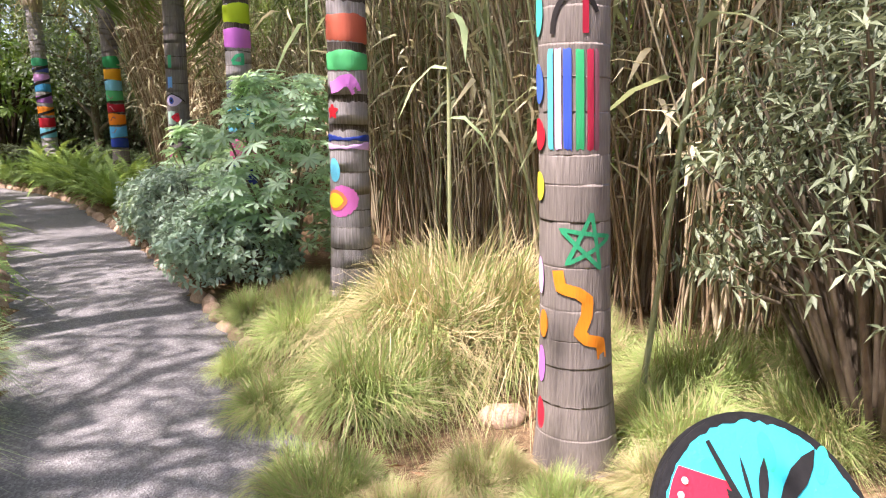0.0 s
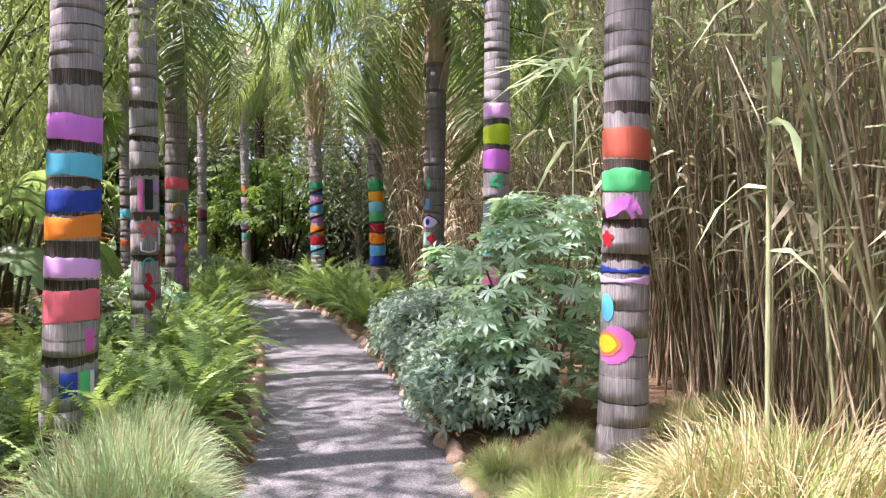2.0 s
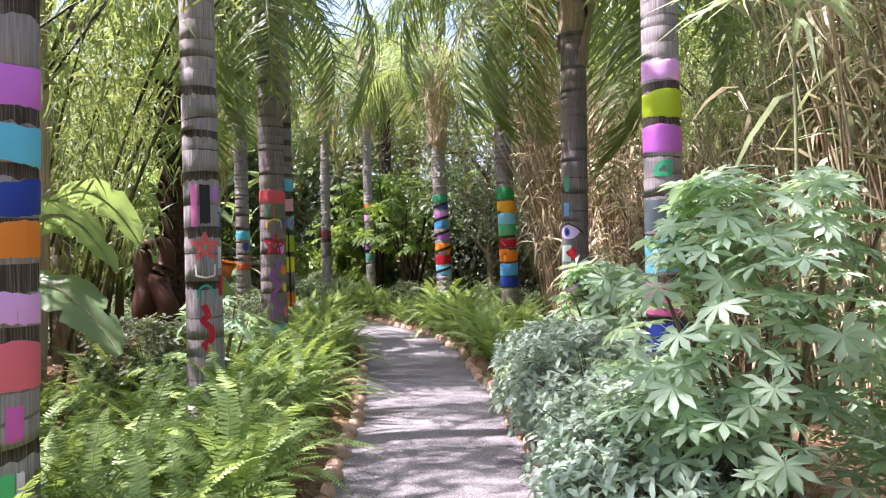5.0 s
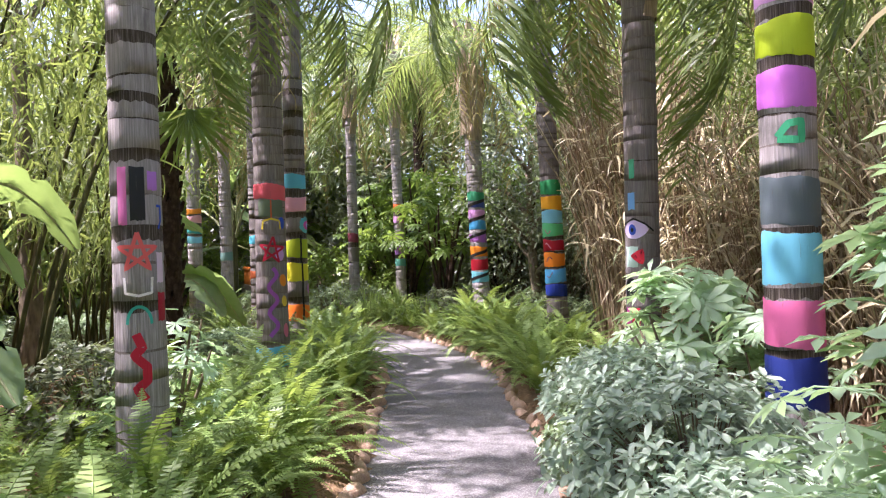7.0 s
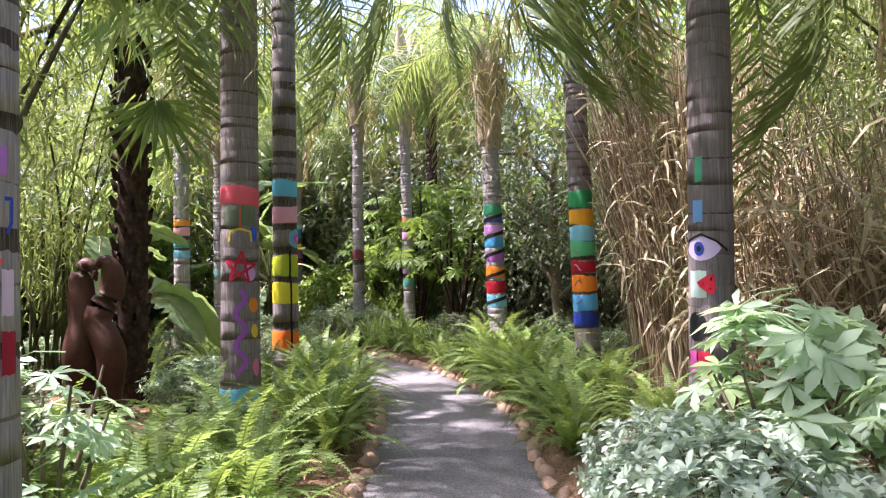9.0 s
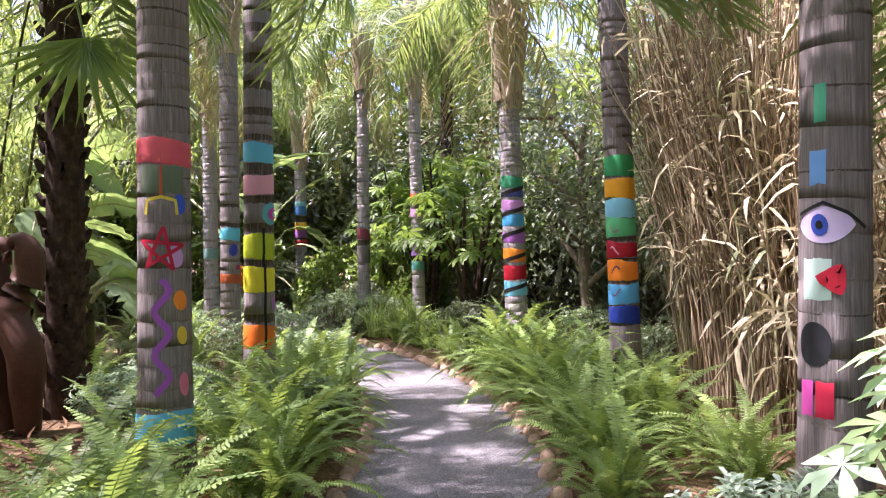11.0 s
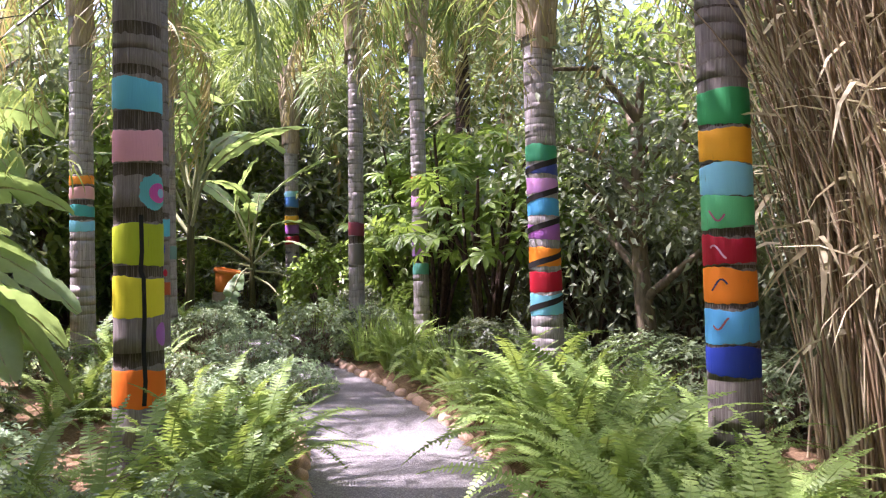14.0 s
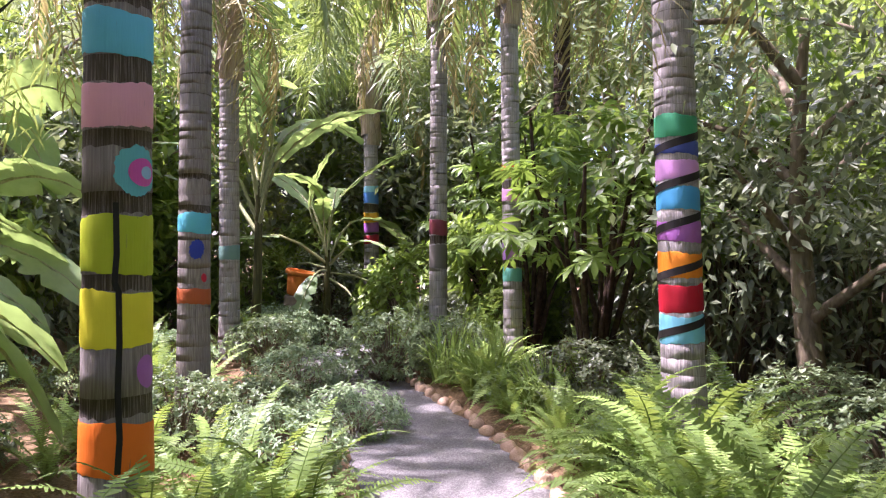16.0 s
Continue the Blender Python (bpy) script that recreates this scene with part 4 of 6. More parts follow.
def grass_mesh(seed, n, h, rad, mat, fall=1.0, wide=0.0028):
    """Fine arching blades that fan out of a dense foot."""
    g = rnd(seed)
    a, b = g.uniform(0, 6.283, n), g.uniform(0, 6.283, n)
    r0 = 0.38 * rad * np.sqrt(g.uniform(0, 1, n))
    a = np.where(r0 > 0.12 * rad, b + g.normal(0, 0.8, n), a)
    L = h * g.uniform(0.55, 1.25, n)
    out = rad * g.uniform(0.1, 0.95, n)
    V = []
    for t, k in ((0.0, 1.0), (0.4, 0.93), (0.72, 0.66), (1.0, 0.12)):
        rr = out * t ** 1.4
        z = L * (1.45 * t - fall * 0.95 * t ** 2.2 * (0.35 + out / rad))
        sway = 0.05 * rad * np.sin(4 * t + b)
        c = np.stack([r0 * np.cos(b) + rr * np.cos(a) - sway * np.sin(a), r0 * np.sin(b) + rr * np.sin(a) + sway * np.cos(a), np.maximum(z, 0.01)], 1)
        w = np.stack([-np.sin(a + b), np.cos(a + b), 0.4 * np.sin(b)], 1) * wide * k
        V += [c - w, c + w]
    V = np.stack(V, 1)
    F = np.array([(2 * i, 2 * i + 1, 2 * i + 3, 2 * i + 2) for i in range(3)])
    return mk("tuft", V.reshape(-1, 3), (F[None] + (np.arange(n) * 8)[:, None, None]).reshape(-1, 4), mat)


def tussock(x, y, meshes, s, label, turn=0.0, sz=1.0):
    root = thing("grass_tussock", Matrix.LocRotScale((x, y, bed(x, y) - 0.02), Euler((0, 0, radians(turn))), (s, s, s * sz)), label, "ornamental grass", "grass tussocks")
    for me, word in meshes:
        part("tuft", me, root, word)


def cane_mesh(seed, h, mat, rad=0.011, bend=0.5):
    g = rnd(seed)
    t = np.linspace(0, 1, 13)
    ax, bx = g.uniform(-bend, bend), g.uniform(-bend, bend)
    P = np.stack([ax * t ** 2 * h * 0.25 + 0.015 * np.sin(9 * t + g.uniform(0, 6)), bx * t ** 2 * h * 0.25 + 0.015 * np.cos(8 * t), h * t * (1 - 0.04 * (ax * ax + bx * bx) * t)], 1)
    R = rad * (1 - 0.55 * t)
    # a small swelling at each joint
    tt = np.sort(np.concatenate([t, t + 0.006, t - 0.006]))
    tt = tt[(tt >= 0) & (tt <= 1)]
    PP = np.stack([np.interp(tt, t, P[:, k]) for k in range(3)], 1)
    RR = np.interp(tt, t, R) * np.where(np.isclose(tt[:, None], t[None]).any(1), 1.22, 1.0)
    return mk("stalk", *tube(PP, RR, 5), mat), t, P


def cane_leaves(seed, t, P, n, mat, lo=0.25, L=0.5, wide=0.04):
    g = rnd(seed)
    u = g.uniform(lo, 1.0, n)
    pos = np.stack([np.interp(u, t, P[:, k]) for k in range(3)], 1)
    a = g.uniform(0, 6.283, n)
    d = np.stack([np.cos(a), np.sin(a), g.uniform(-0.7, 0.9, n)], 1)
    tv = np.array([(-0.3, 0, 0), (0.3, 0, 0), (-0.5, 0.3, 0.06), (0.5, 0.3, 0.06), (-0.35, 0.65, -0.08), (0.35, 0.65, -0.08), (0, 1, -0.42)])
    return scatter(tv, BLADE_F, pos, d, L * g.uniform(0.5, 1.2, n), wide * g.uniform(0.6, 1.3, n), g.uniform(-0.6, 0.6, n))


CANES = []
for i in range(10):
    me, t, P = cane_mesh(400 + i, 3.3 + 0.16 * i, (CANE, CANE_BROWN, CANE, CANE_GREEN, CANE_BROWN)[i % 5])
    green = i % 5 in (0, 3)
    CANES.append((me, mk("foliage", *cane_leaves(420 + i, t, P, 10 if green else 5, None, 0.35 if green else 0.25, 0.44, 0.034), REED_LEAF if green else REED_DRY)))


def broad_leaf(seed, L=1.1, w=0.34, droop=0.6, mat=None, splits=5):
    """A banana leaf: stalk, midrib and a wide blade with torn edges."""
    g = rnd(seed)
    n = 16
    t = np.linspace(0, 1, n)
    P = np.stack([L * t * (1 - 0.2 * droop * t), 0 * t, L * (0.35 * t - droop * t ** 2)], 1)
    prof = w / 2 * np.sin(np.pi * np.clip(t * 0.93 + 0.05, 0, 1)) ** 0.55
    cuts = set(g.integers(2, n - 2, splits).tolist())
    V, F = [], []
    for sd in (1, -1):
        base = len(V)
        for i in range(n):
            notch = 0.55 if (i in cuts and g.uniform() < 0.7) else 1.0
            for k in (0.0, 0.5, 1.0):
                q = prof[i] * k * (notch if k == 1 else 1)
                V.append((P[i][0] + 0.03 * k * L * 0.5, sd * q, P[i][2] + 0.10 * q - 0.9 * q * q + 0.012 * math.sin(i * 2.1 + k * 3 + seed)))
        for i in range(n - 1):
            for k in (0, 1):
                a = base + i * 3 + k
                F.append((a, a + 1, a + 4, a + 3) if sd < 0 else (a, a + 3, a + 4, a + 1))
    PS = np.concatenate([[(-0.45, 0, -0.5), (-0.2, 0, -0.16)], P])
    stalk = tube(PS, np.concatenate([[0.022, 0.018], 0.014 * (1 - 0.85 * t) + 0.002]), 5)
    return mk("midrib", *stalk, CANE_GREEN), mk("blade", V, np.array(F), mat or BANANA)


BROAD = [broad_leaf(500 + i, 1.0 + 0.12 * i, 0.30 + 0.03 * (i % 3), 0.35 + 0.18 * (i % 4)) for i in range(5)]


def banana(x, y, h, n, seed, label, s=1.0, name="banana_plant", spread=35.0):
    root = thing(name, at(x, y, bed(x, y)), label, "banana plant")
    g = rnd(seed)
    t = np.linspace(0, 1, 8)
    part("stem", mk("stem", *tube(np.stack([0.04 * np.sin(3 * t), 0.05 * t, h * t - 0.05], 1), 0.085 * (1 - 0.5 * t), 10), CULM), root, "thick green banana stem")
    for k in range(n):
        rib, blade = BROAD[g.integers(5)]
        el = (-62 if h > 0.95 else -28) + spread * 2.4 * k / n + g.uniform(-10, 10)
        z = h * (0.98 - 0.35 * k / n)
        m = at(0.02, 0.04, z, k * 137.5 + g.uniform(-25, 25), s * g.uniform(0.8, 1.15), g.uniform(-15, 15), el) @ Matrix.Translation((0.45, 0, 0.5))
        b = part("leaf", rib, root, "large green banana leaf", m)
        part("blade", blade, b)
    return root


def tree_meshes(seed, h, crown, n, leaf, mat, trunk_r=0.12, limbs=7, low=0.35, tight=0.6, oval=False):
    """A tapered trunk with limbs, and a crown of leaf clumps."""
    g = rnd(seed)
    t = np.linspace(0, 1, 9)
    P = np.stack([0.25 * np.sin(2.2 * t + seed), 0.2 * np.sin(1.7 * t + 2 * seed), h * 0.75 * t - 0.1], 1)
    woods = [tube(P, trunk_r * (1 - 0.75 * t) + 0.01, 9)]
    cl = []
    for k in range(limbs):
        u = low + (0.95 - low) * k / limbs
        o = np.array([np.interp(u, t, P[:, j]) for j in range(3)])
        a = k * 2.4 + g.uniform(-0.4, 0.4)
        ln = crown * g.uniform(0.6, 1.0)
        e = o + np.array([ln * math.cos(a), ln * math.sin(a), ln * g.uniform(0.3, 0.9)])
        m = (o + e) / 2 + g.uniform(-0.1, 0.1, 3) * crown + np.array([0, 0, 0.08 * crown])
        woods.append(tube(np.array([o, o * 0.6 + m * 0.4, m, m * 0.4 + e * 0.6, e]), trunk_r * 0.5 * np.array([1, 0.8, 0.6, 0.4, 0.15]), 6))
        for q in (m, e, (m + e) / 2, e * 0.8 + o * 0.2):
            for _ in range(3):
                cl.append(q + g.normal(0, 0.22, 3) * crown)
    for _ in range(limbs * 3):
        d = g.normal(0, 1, 3)
        d /= np.linalg.norm(d)
        cl.append(np.array([0, 0, h * (low + 1) / 2]) + d * np.array([crown, crown, h * (1 - low) / 2]) * g.uniform(0.6, 1.0))
    cl = np.array(cl)
    which = g.integers(0, len(cl), n)
    size = g.uniform(0.12, 0.34, len(cl)) * crown
    off = g.normal(0, tight, (n, 3)) * size[which][:, None]
    pos = cl[which] + off
    d = off / (np.linalg.norm(off, axis=1)[:, None] + 1e-6) + g.normal(0, 0.6, (n, 3)) + np.array([0, 0, -0.25])
    lv = scatter(OVAL_V if oval else LEAF_V, OVAL_F if oval else LEAF_F, pos, d, leaf * g.uniform(0.7, 1.3, n), leaf * 0.45 * g.uniform(0.8, 1.2, n), g.uniform(-0.8, 0.8, n))
    return mk("trunk", *join(woods), LIMB), mk("crown", *lv, mat)


def tree(pair, x, y, s, label, turn=0.0, z=None, sz=1.0, group=""):
    root = thing("tree", Matrix.LocRotScale((x, y, 0.08 if z is None else z), Euler((0, 0, radians(turn))), (s, s, s * sz)), label, "tree", group)
    part("trunk", pair[0], root, "brown branching trunk")
    part("crown", pair[1], root)


# ---------------------------------------------------------------- planting: cane thicket
FRONT = [(4.2, 1.2), (2.6, 2.8), (1.2, 3.7), (0.4, 4.6), (0.4, 5.6), (0.0, 6.6), (-0.95, 7.6), (-1.2, 8.8), (-2.15, 10.2), (-3.25, 11.4), (-4.45, 12.3), (-5.15, 13.45), (-5.55, 14.7)]
FR = smooth_line(FRONT, 0.1)
FT = np.gradient(FR, axis=0)
FT /= np.linalg.norm(FT, axis=1)[:, None]
FN = np.stack([FT[:, 1], -FT[:, 0]], 1)  # away from the path


def stand(i):
    """How tall the dry canes stand: broken off low along one stretch."""
    f = i / len(FR)
    return 1.0 - 0.36 * min(1.0, max(0.0, (f - 0.575) / 0.05)) * min(1.0, max(0.0, (0.865 - f) / 0.05))


g = rnd(61)
CLUMPS = 20
for k in range(CLUMPS):
    i0 = int((k + 0.5) / CLUMPS * len(FR))
    cx, cy = FR[i0] + FN[i0] * 0.3
    root = thing("reed_clump", at(cx, cy, 0.09), "tall dry brown giant reed canes standing close together", "reed", "reed thicket")
    for _ in range(15):
        i = min(len(FR) - 1, max(0, i0 + int(g.uniform(-0.5, 0.5) * len(FR) / CLUMPS)))
        px, py = FR[i] + FN[i] * abs(g.normal(0, 0.35)) - (cx, cy)
        me, lv = CANES[g.integers(10)]
        st = part("cane", me, root, "", at(px, py, 0, g.uniform(0, 360), g.uniform(0.8, 1.15) * stand(i), g.normal(0, 5), g.normal(0, 5)))
        if i < 0.86 * len(FR):
            part("foliage", lv, st)


def thicket(name, seed, n, lo, hi, mat, leaves, lmat, label, hmin=2.8, hmax=4.6, lean=0.12, first=0.0, last=1.0, bias=(0.0, 0.0)):
    """Many canes in one mesh, behind the near ones."""
    g = rnd(seed)
    pieces, lp = [], []
    t = np.linspace(0, 1, 7)
    for _ in range(n):
        i = int(g.uniform(first, last) * (len(FR) - 1))
        x, y = FR[i] + FN[i] * g.uniform(lo, hi)
        h = g.uniform(hmin, hmax) * (stand(i) if mat is not CANE_GREEN else 1.0)
        ax, bx = g.normal(0, lean, 2) + bias
        cx, cy = g.normal(0, 0.12, 2)
        P = np.stack([x + ax * h * t + cx * h * t ** 2, y + bx * h * t + cy * h * t ** 2, 0.05 + h * t], 1)
        pieces.append(tube(P, g.uniform(0.006, 0.011) * (1 - 0.5 * t), 4))
        if leaves:
            lp.append(cane_leaves(int(g.integers(1e9)), t, P, leaves, None, 0.3, 0.44, 0.032))
    root = thing(name, Matrix(), label, "reed", kind="stuff")
    part("cane_mass", mk("cane_mass", *join(pieces), mat), root)
    if leaves:
        part("foliage", mk("foliage", *join(lp), lmat), root)


thicket("reed_thicket", 62, 900, 0.2, 1.6, CANE_BROWN, 3, REED_DRY, "dense brown dry reed canes", 2.4, 3.8)
thicket("reed_thicket", 63, 620, 0.1, 1.6, CANE, 4, REED_DRY, "pale dry reed canes with drooping leaves", 2.8, 4.3)
thicket("reed_thicket", 64, 260, 1.0, 2.6, CANE_GREEN, 10, REED_LEAF, "green leafy reed canes behind the dry ones", 3.4, 4.9, 0.16)
thicket("reed_thicket", 65, 420, 0.3, 0.9, CANE, 2, REED_DRY, "slanting broken dry canes", 1.2, 2.6, 0.28, 0.55, 0.80)
thicket("reed_thicket", 67, 560, 0.12, 1.2, CANE_BROWN, 2, REED_DRY, "close brown dry reed canes", 2.6, 4.2, 0.08, 0.66, 1.0)
# pale canes added to brighten this end; their colour replaces missing sunlight
thicket("reed_thicket", 68, 190, 0.1, 0.7, CANE, 2, REED_DRY, "pale dry reed canes with few leaves, sunlight in their colour", 2.6, 4.2, 0.05, 0.84, 1.0)
thicket("reed_thicket", 66, 110, 0.1, 0.9, CANE_GREEN, 7, REED_LEAF, "green leafy reed canes", 2.8, 4.4, 0.08, 0.1, 0.6)

thicket("reed_thicket", 69, 420, 0.05, 0.9, CANE_BROWN, 2, REED_DRY, "dry brown reed canes leaning over the bed", 2.6, 4.0, 0.08, 0.87, 1.0, (-0.05, -0.05))
thicket("reed_thicket", 60, 240, 0.05, 0.9, CANE, 1, REED_DRY, "pale dry reed canes leaning over the bed", 2.2, 3.8, 0.10, 0.87, 1.0, (-0.06, -0.06))
thicket("reed_thicket", 59, 280, 0.05, 1.0, CANE_BROWN, 3, REED_DRY, "tangled brown dry reed canes", 1.6, 2.7, 0.24, 0.54, 0.84)


def fallen_cane(a, b, seed, label):
    """A long broken cane caught across the standing ones."""
    g = rnd(seed)
    a, b = np.array(a), np.array(b)
    t = np.linspace(0, 1, 14)
    P = a[None] * (1 - t)[:, None] + b[None] * t[:, None] + np.stack([0 * t, 0 * t, -0.10 * np.sin(np.pi * t) * np.linalg.norm(b - a) * g.uniform(0.2, 1.0)], 1)
    root = thing("fallen_reed", Matrix.Translation(a), label, "reed", "fallen reeds")
    part("stalk", mk("stalk", *tube(P - a, 0.013 * (1 - 0.5 * t), 6), CANE), root)
    part("foliage", mk("foliage", *cane_leaves(seed + 1, t, P - a, 7, None, 0.15, 0.5), REED_DRY), root, "dry straw leaves")


for k, (a, b) in enumerate((((-4.45, 12.6, 2.8), (-2.7, 10.9, 2.45)), ((-3.85, 11.85, 2.45), (-2.2, 10.15, 1.5)), ((-3.6, 11.7, 2.3), (-2.75, 10.75, 0.9)), ((-2.3, 10.3, 2.4), (-1.3, 8.9, 1.7)), ((-2.0, 9.9, 2.5), (-2.9, 10.9, 1.2)))):
    fallen_cane(a, b, 480 + 2 * k, "broken pale straw reed lying across the thicket")
g = rnd(58)
for k in range(26):
    i = int(len(FR) * g.uniform(0.56, 0.83))
    j = min(len(FR) - 1, max(0, i + int(g.choice([-1, 1]) * g.uniform(8, 20))))
    a, b = FR[i] + FN[i] * g.uniform(-0.05, 0.3), FR[j] + FN[j] * g.uniform(-0.1, 0.35)
    fallen_cane((*a, g.uniform(1.6, 2.5)), (*b, g.uniform(0.3, 1.5)), 600 + 2 * k, "broken pale straw reed lying across the thicket")


def broad_reed(x, y, h, lean, n, seed, label, L=0.42, wide=0.06, lo=0.45, mat=None, crown=0):
    """One strong reed with wide drooping leaves; crown leaves spring from its tip."""
    root = thing("giant_reed", at(x, y, 0.08), label, "reed", "single reeds")
    g = rnd(seed)
    t = np.linspace(0, 1, 14)
    P = np.stack([lean[0] * h * t, lean[1] * h * t, h * t], 1)
    part("stalk", mk("stalk", *tube(P, 0.015 * (1 - 0.5 * t), 7), CANE_GREEN), root, "jointed pale green stalk")
    tv = np.array([(-0.25, 0, 0), (0.25, 0, 0), (-0.5, 0.25, 0.05), (0.5, 0.25, 0.05), (-0.42, 0.6, -0.18), (0.42, 0.6, -0.18), (0, 1, -0.7)])
    for k in range(n + crown):
        top = k >= n
        u = 1.0 - g.uniform(0, 0.05) if top else lo + (0.97 - lo) * k / max(n - 1, 1)
        a = k * 2.5 + g.uniform(-0.4, 0.4)
        d = (math.cos(a), math.sin(a), g.uniform(0.1, 1.2) if top else g.uniform(-0.3, 0.5))
        lv = scatter(tv, BLADE_F, [(0, 0, 0)], [d], L * g.uniform(0.8, 1.2), wide * g.uniform(0.8, 1.2), np.array([g.uniform(-0.4, 0.4)]))
        part("leaf", mk("leaf", *lv, mat or REED_LEAF), root, "", Matrix.Translation((lean[0] * h * u, lean[1] * h * u, h * u)))


broad_reed(0.06, 4.15, 2.7, (-0.01, 0.02), 6, 470, "tall green reed with wide pale drooping leaves", 0.38, 0.07, 0.48, GRASS_LIME)
broad_reed(0.85, 3.05, 2.4, (0.10, 0.0), 6, 471, "leaning reed with wide pale drooping leaves", 0.36, 0.06, 0.5, REED_LEAF)
broad_reed(0.55, 3.9, 2.9, (0.02, 0.02), 7, 472, "tall reed with green drooping leaves", 0.4, 0.05, 0.4, REED_LEAF)
broad_reed(-1.15, 6.75, 2.65, (0.0, 0.0), 4, 473, "reed with a head of long pale arching leaves", 0.75, 0.04, 0.7, GRASS_LIME, 26)
broad_reed(-0.75, 7.0, 2.9, (0.03, 0.0), 4, 474, "reed with a head of long arching leaves", 0.75, 0.04, 0.7, REED_LEAF, 20)
broad_reed(-2.2, 10.6, 2.6, (0.0, 0.0), 6, 475, "reed with a head of long arching leaves", 0.6, 0.04, 0.6, REED_LEAF, 14)

# ---------------------------------------------------------------- bamboo
BAM = []
for i in range(5):
    g = rnd(450 + i)
    t = np.linspace(0, 1, 14)
    h = 5.2 + 0.35 * i
    out = 1.0 + 0.45 * i
    P = np.stack([out * t ** 1.8 * 1.2, 0.15 * np.sin(3 * t), h * t - 0.25 * out * t ** 4 * 2.2], 1)
    stem = mk("culm", *tube(P, 0.025 * (1 - 0.8 * t) + 0.002, 6), CULM)
    n = 420
    u = g.uniform(0.3, 1.0, n // 10).repeat(10)
    pos = np.stack([np.interp(u, t, P[:, k]) for k in range(3)], 1)
    br = g.normal(0, 0.30, (n // 10, 3)).repeat(10, axis=0)
    pos = pos + br + g.normal(0, 0.09, (n, 3)) - np.array([0, 0, 0.12])
    d = g.normal(0, 0.6, (n, 3)) + np.array([0, 0, -0.7])
    BAM.append((stem, mk("foliage", *scatter(BLADE_V, BLADE_F, pos, d, g.uniform(0.12, 0.26, n), 0.02, g.uniform(-1, 1, n)), BAMBOO_LEAF)))


def bamboo(x, y, n, seed, label, aim=None, fan=180.0, s=1.0):
    root = thing("bamboo_clump", at(x, y, 0.08), label, "bamboo", "bamboo clumps")
    g = rnd(seed)
    for k in range(n):
        a = (aim if aim is not None else 0) + g.uniform(-fan, fan)
        cu = part("culm", BAM[g.integers(5)][0], root, "slim dark green bamboo culm", at(g.normal(0, 0.22), g.normal(0, 0.22), 0, a, s * g.uniform(0.75, 1.1), g.uniform(-6, 6), g.uniform(-4, 12)))
        part("foliage", BAM[g.integers(5)][1], cu)


LB = "bamboo clump with dark arching culms and yellow-green leaves"
for k, (x, y, n, aim, fan) in enumerate(((-7.6, 4.2, 14, 0, 180), (-8.6, 6.4, 16, 0, 180), (-9.9, 7.8, 14, 0, 180), (-6.6, 2.2, 12, 0, 180), (-11.6, 10.2, 12, 0, 180), (-5.6, 0.4, 10, 0, 180), (-10.6, 5.2, 14, 0, 180),
                                         (-0.2, 9.4, 7, 150, 35), (-1.3, 11.9, 9, 160, 40), (-3.0, 14.4, 6, 190, 40), (-5.0, 16.2, 6, 200, 90))):
    bamboo(x, y, n, 70 + k, LB, aim, fan)
bamboo(-7.4, 6.9, 4, 88, LB, 15, 25, 0.95)
bamboo(-6.4, 4.6, 5, 89, LB, 25, 30, 0.95)

# ---------------------------------------------------------------- ferns
g = rnd(90)
ys = WAY[:, 1]


def along(y):
    return int(np.argmin(np.abs(ys - y)))


CLEAR = ((-7.75, 8.25, 1.15), (-8.5, 8.75, 0.6), (-9.9, 11.3, 0.4))  # open litter before the sculpture


def cleared(x, y):
    return any(math.hypot(x - a, y - b) < c for a, b, c in CLEAR)


count = 0
for y0, y1, side, o0, o1, n, tone in ((4.6, 11.6, -1, 0.92, 2.0, 42, "green"), (5.0, 10.8, -1, 1.9, 3.0, 18, "green"), (11.0, 14.6, 1, 0.9, 2.1, 20, "green"), (11.0, 14.4, 1, 0.85, 1.9, 18, "pale"), (9.9, 12.2, 1, 0.9, 1.9, 14, "pale"), (11.6, 13.4, -1, 0.8, 1.6, 8, "green"),
                                      (14.4, 17.0, 1, 0.9, 2.2, 10, "pale"), (13.0, 16.6, -1, 0.9, 2.6, 8, "green"), (3.2, 4.8, -1, 2.0, 3.2, 9, "pale"), (4.6, 6.4, -1, 1.0, 1.9, 9, "pale"), (6.6, 9.4, -1, 0.95, 1.7, 8, "pale"), (9.6, 14.8, 1, 0.82, 1.15, 26, "green"), (10.0, 13.5, -1, 0.82, 1.1, 10, "green")):
    for k in range(n):
        i = along(y0 + (y1 - y0) * (k + g.uniform(0, 1)) / n)
        x, y = beside(i, side * g.uniform(o0, o1))
        if cleared(x, y):
            continue
        fern(x, y, g.uniform(0.55, 0.75) if o1 < 1.2 else g.uniform(0.62, 0.95) if side > 0 else g.uniform(0.68, 1.02), 1000 + count, tone, 19)
        count += 1

# ---------------------------------------------------------------- shrubs
MOUND = shrub_meshes(310, 3200, 0.072, 0.032, PITT, 0.75, 0.62, 8, oval=True)
MOUND2 = shrub_meshes(311, 2600, 0.065, 0.028, PITT, 0.7, 0.6, 8, oval=True)
LOWMOUND = shrub_meshes(316, 2200, 0.08, 0.026, PITT_MID, 0.75, 0.62, 7)
DARKMOUND = shrub_meshes(312, 2400, 0.06, 0.03, PITT_DARK, 0.8, 0.6, 7)
LEAFY = shrub_meshes(313, 2200, 0.125, 0.058, SHRUB, 1.1, 0.75, 5)
LEAFY_DARK = shrub_meshes(314, 2400, 0.105, 0.046, SHRUB_DARK, 1.2, 0.8, 6)
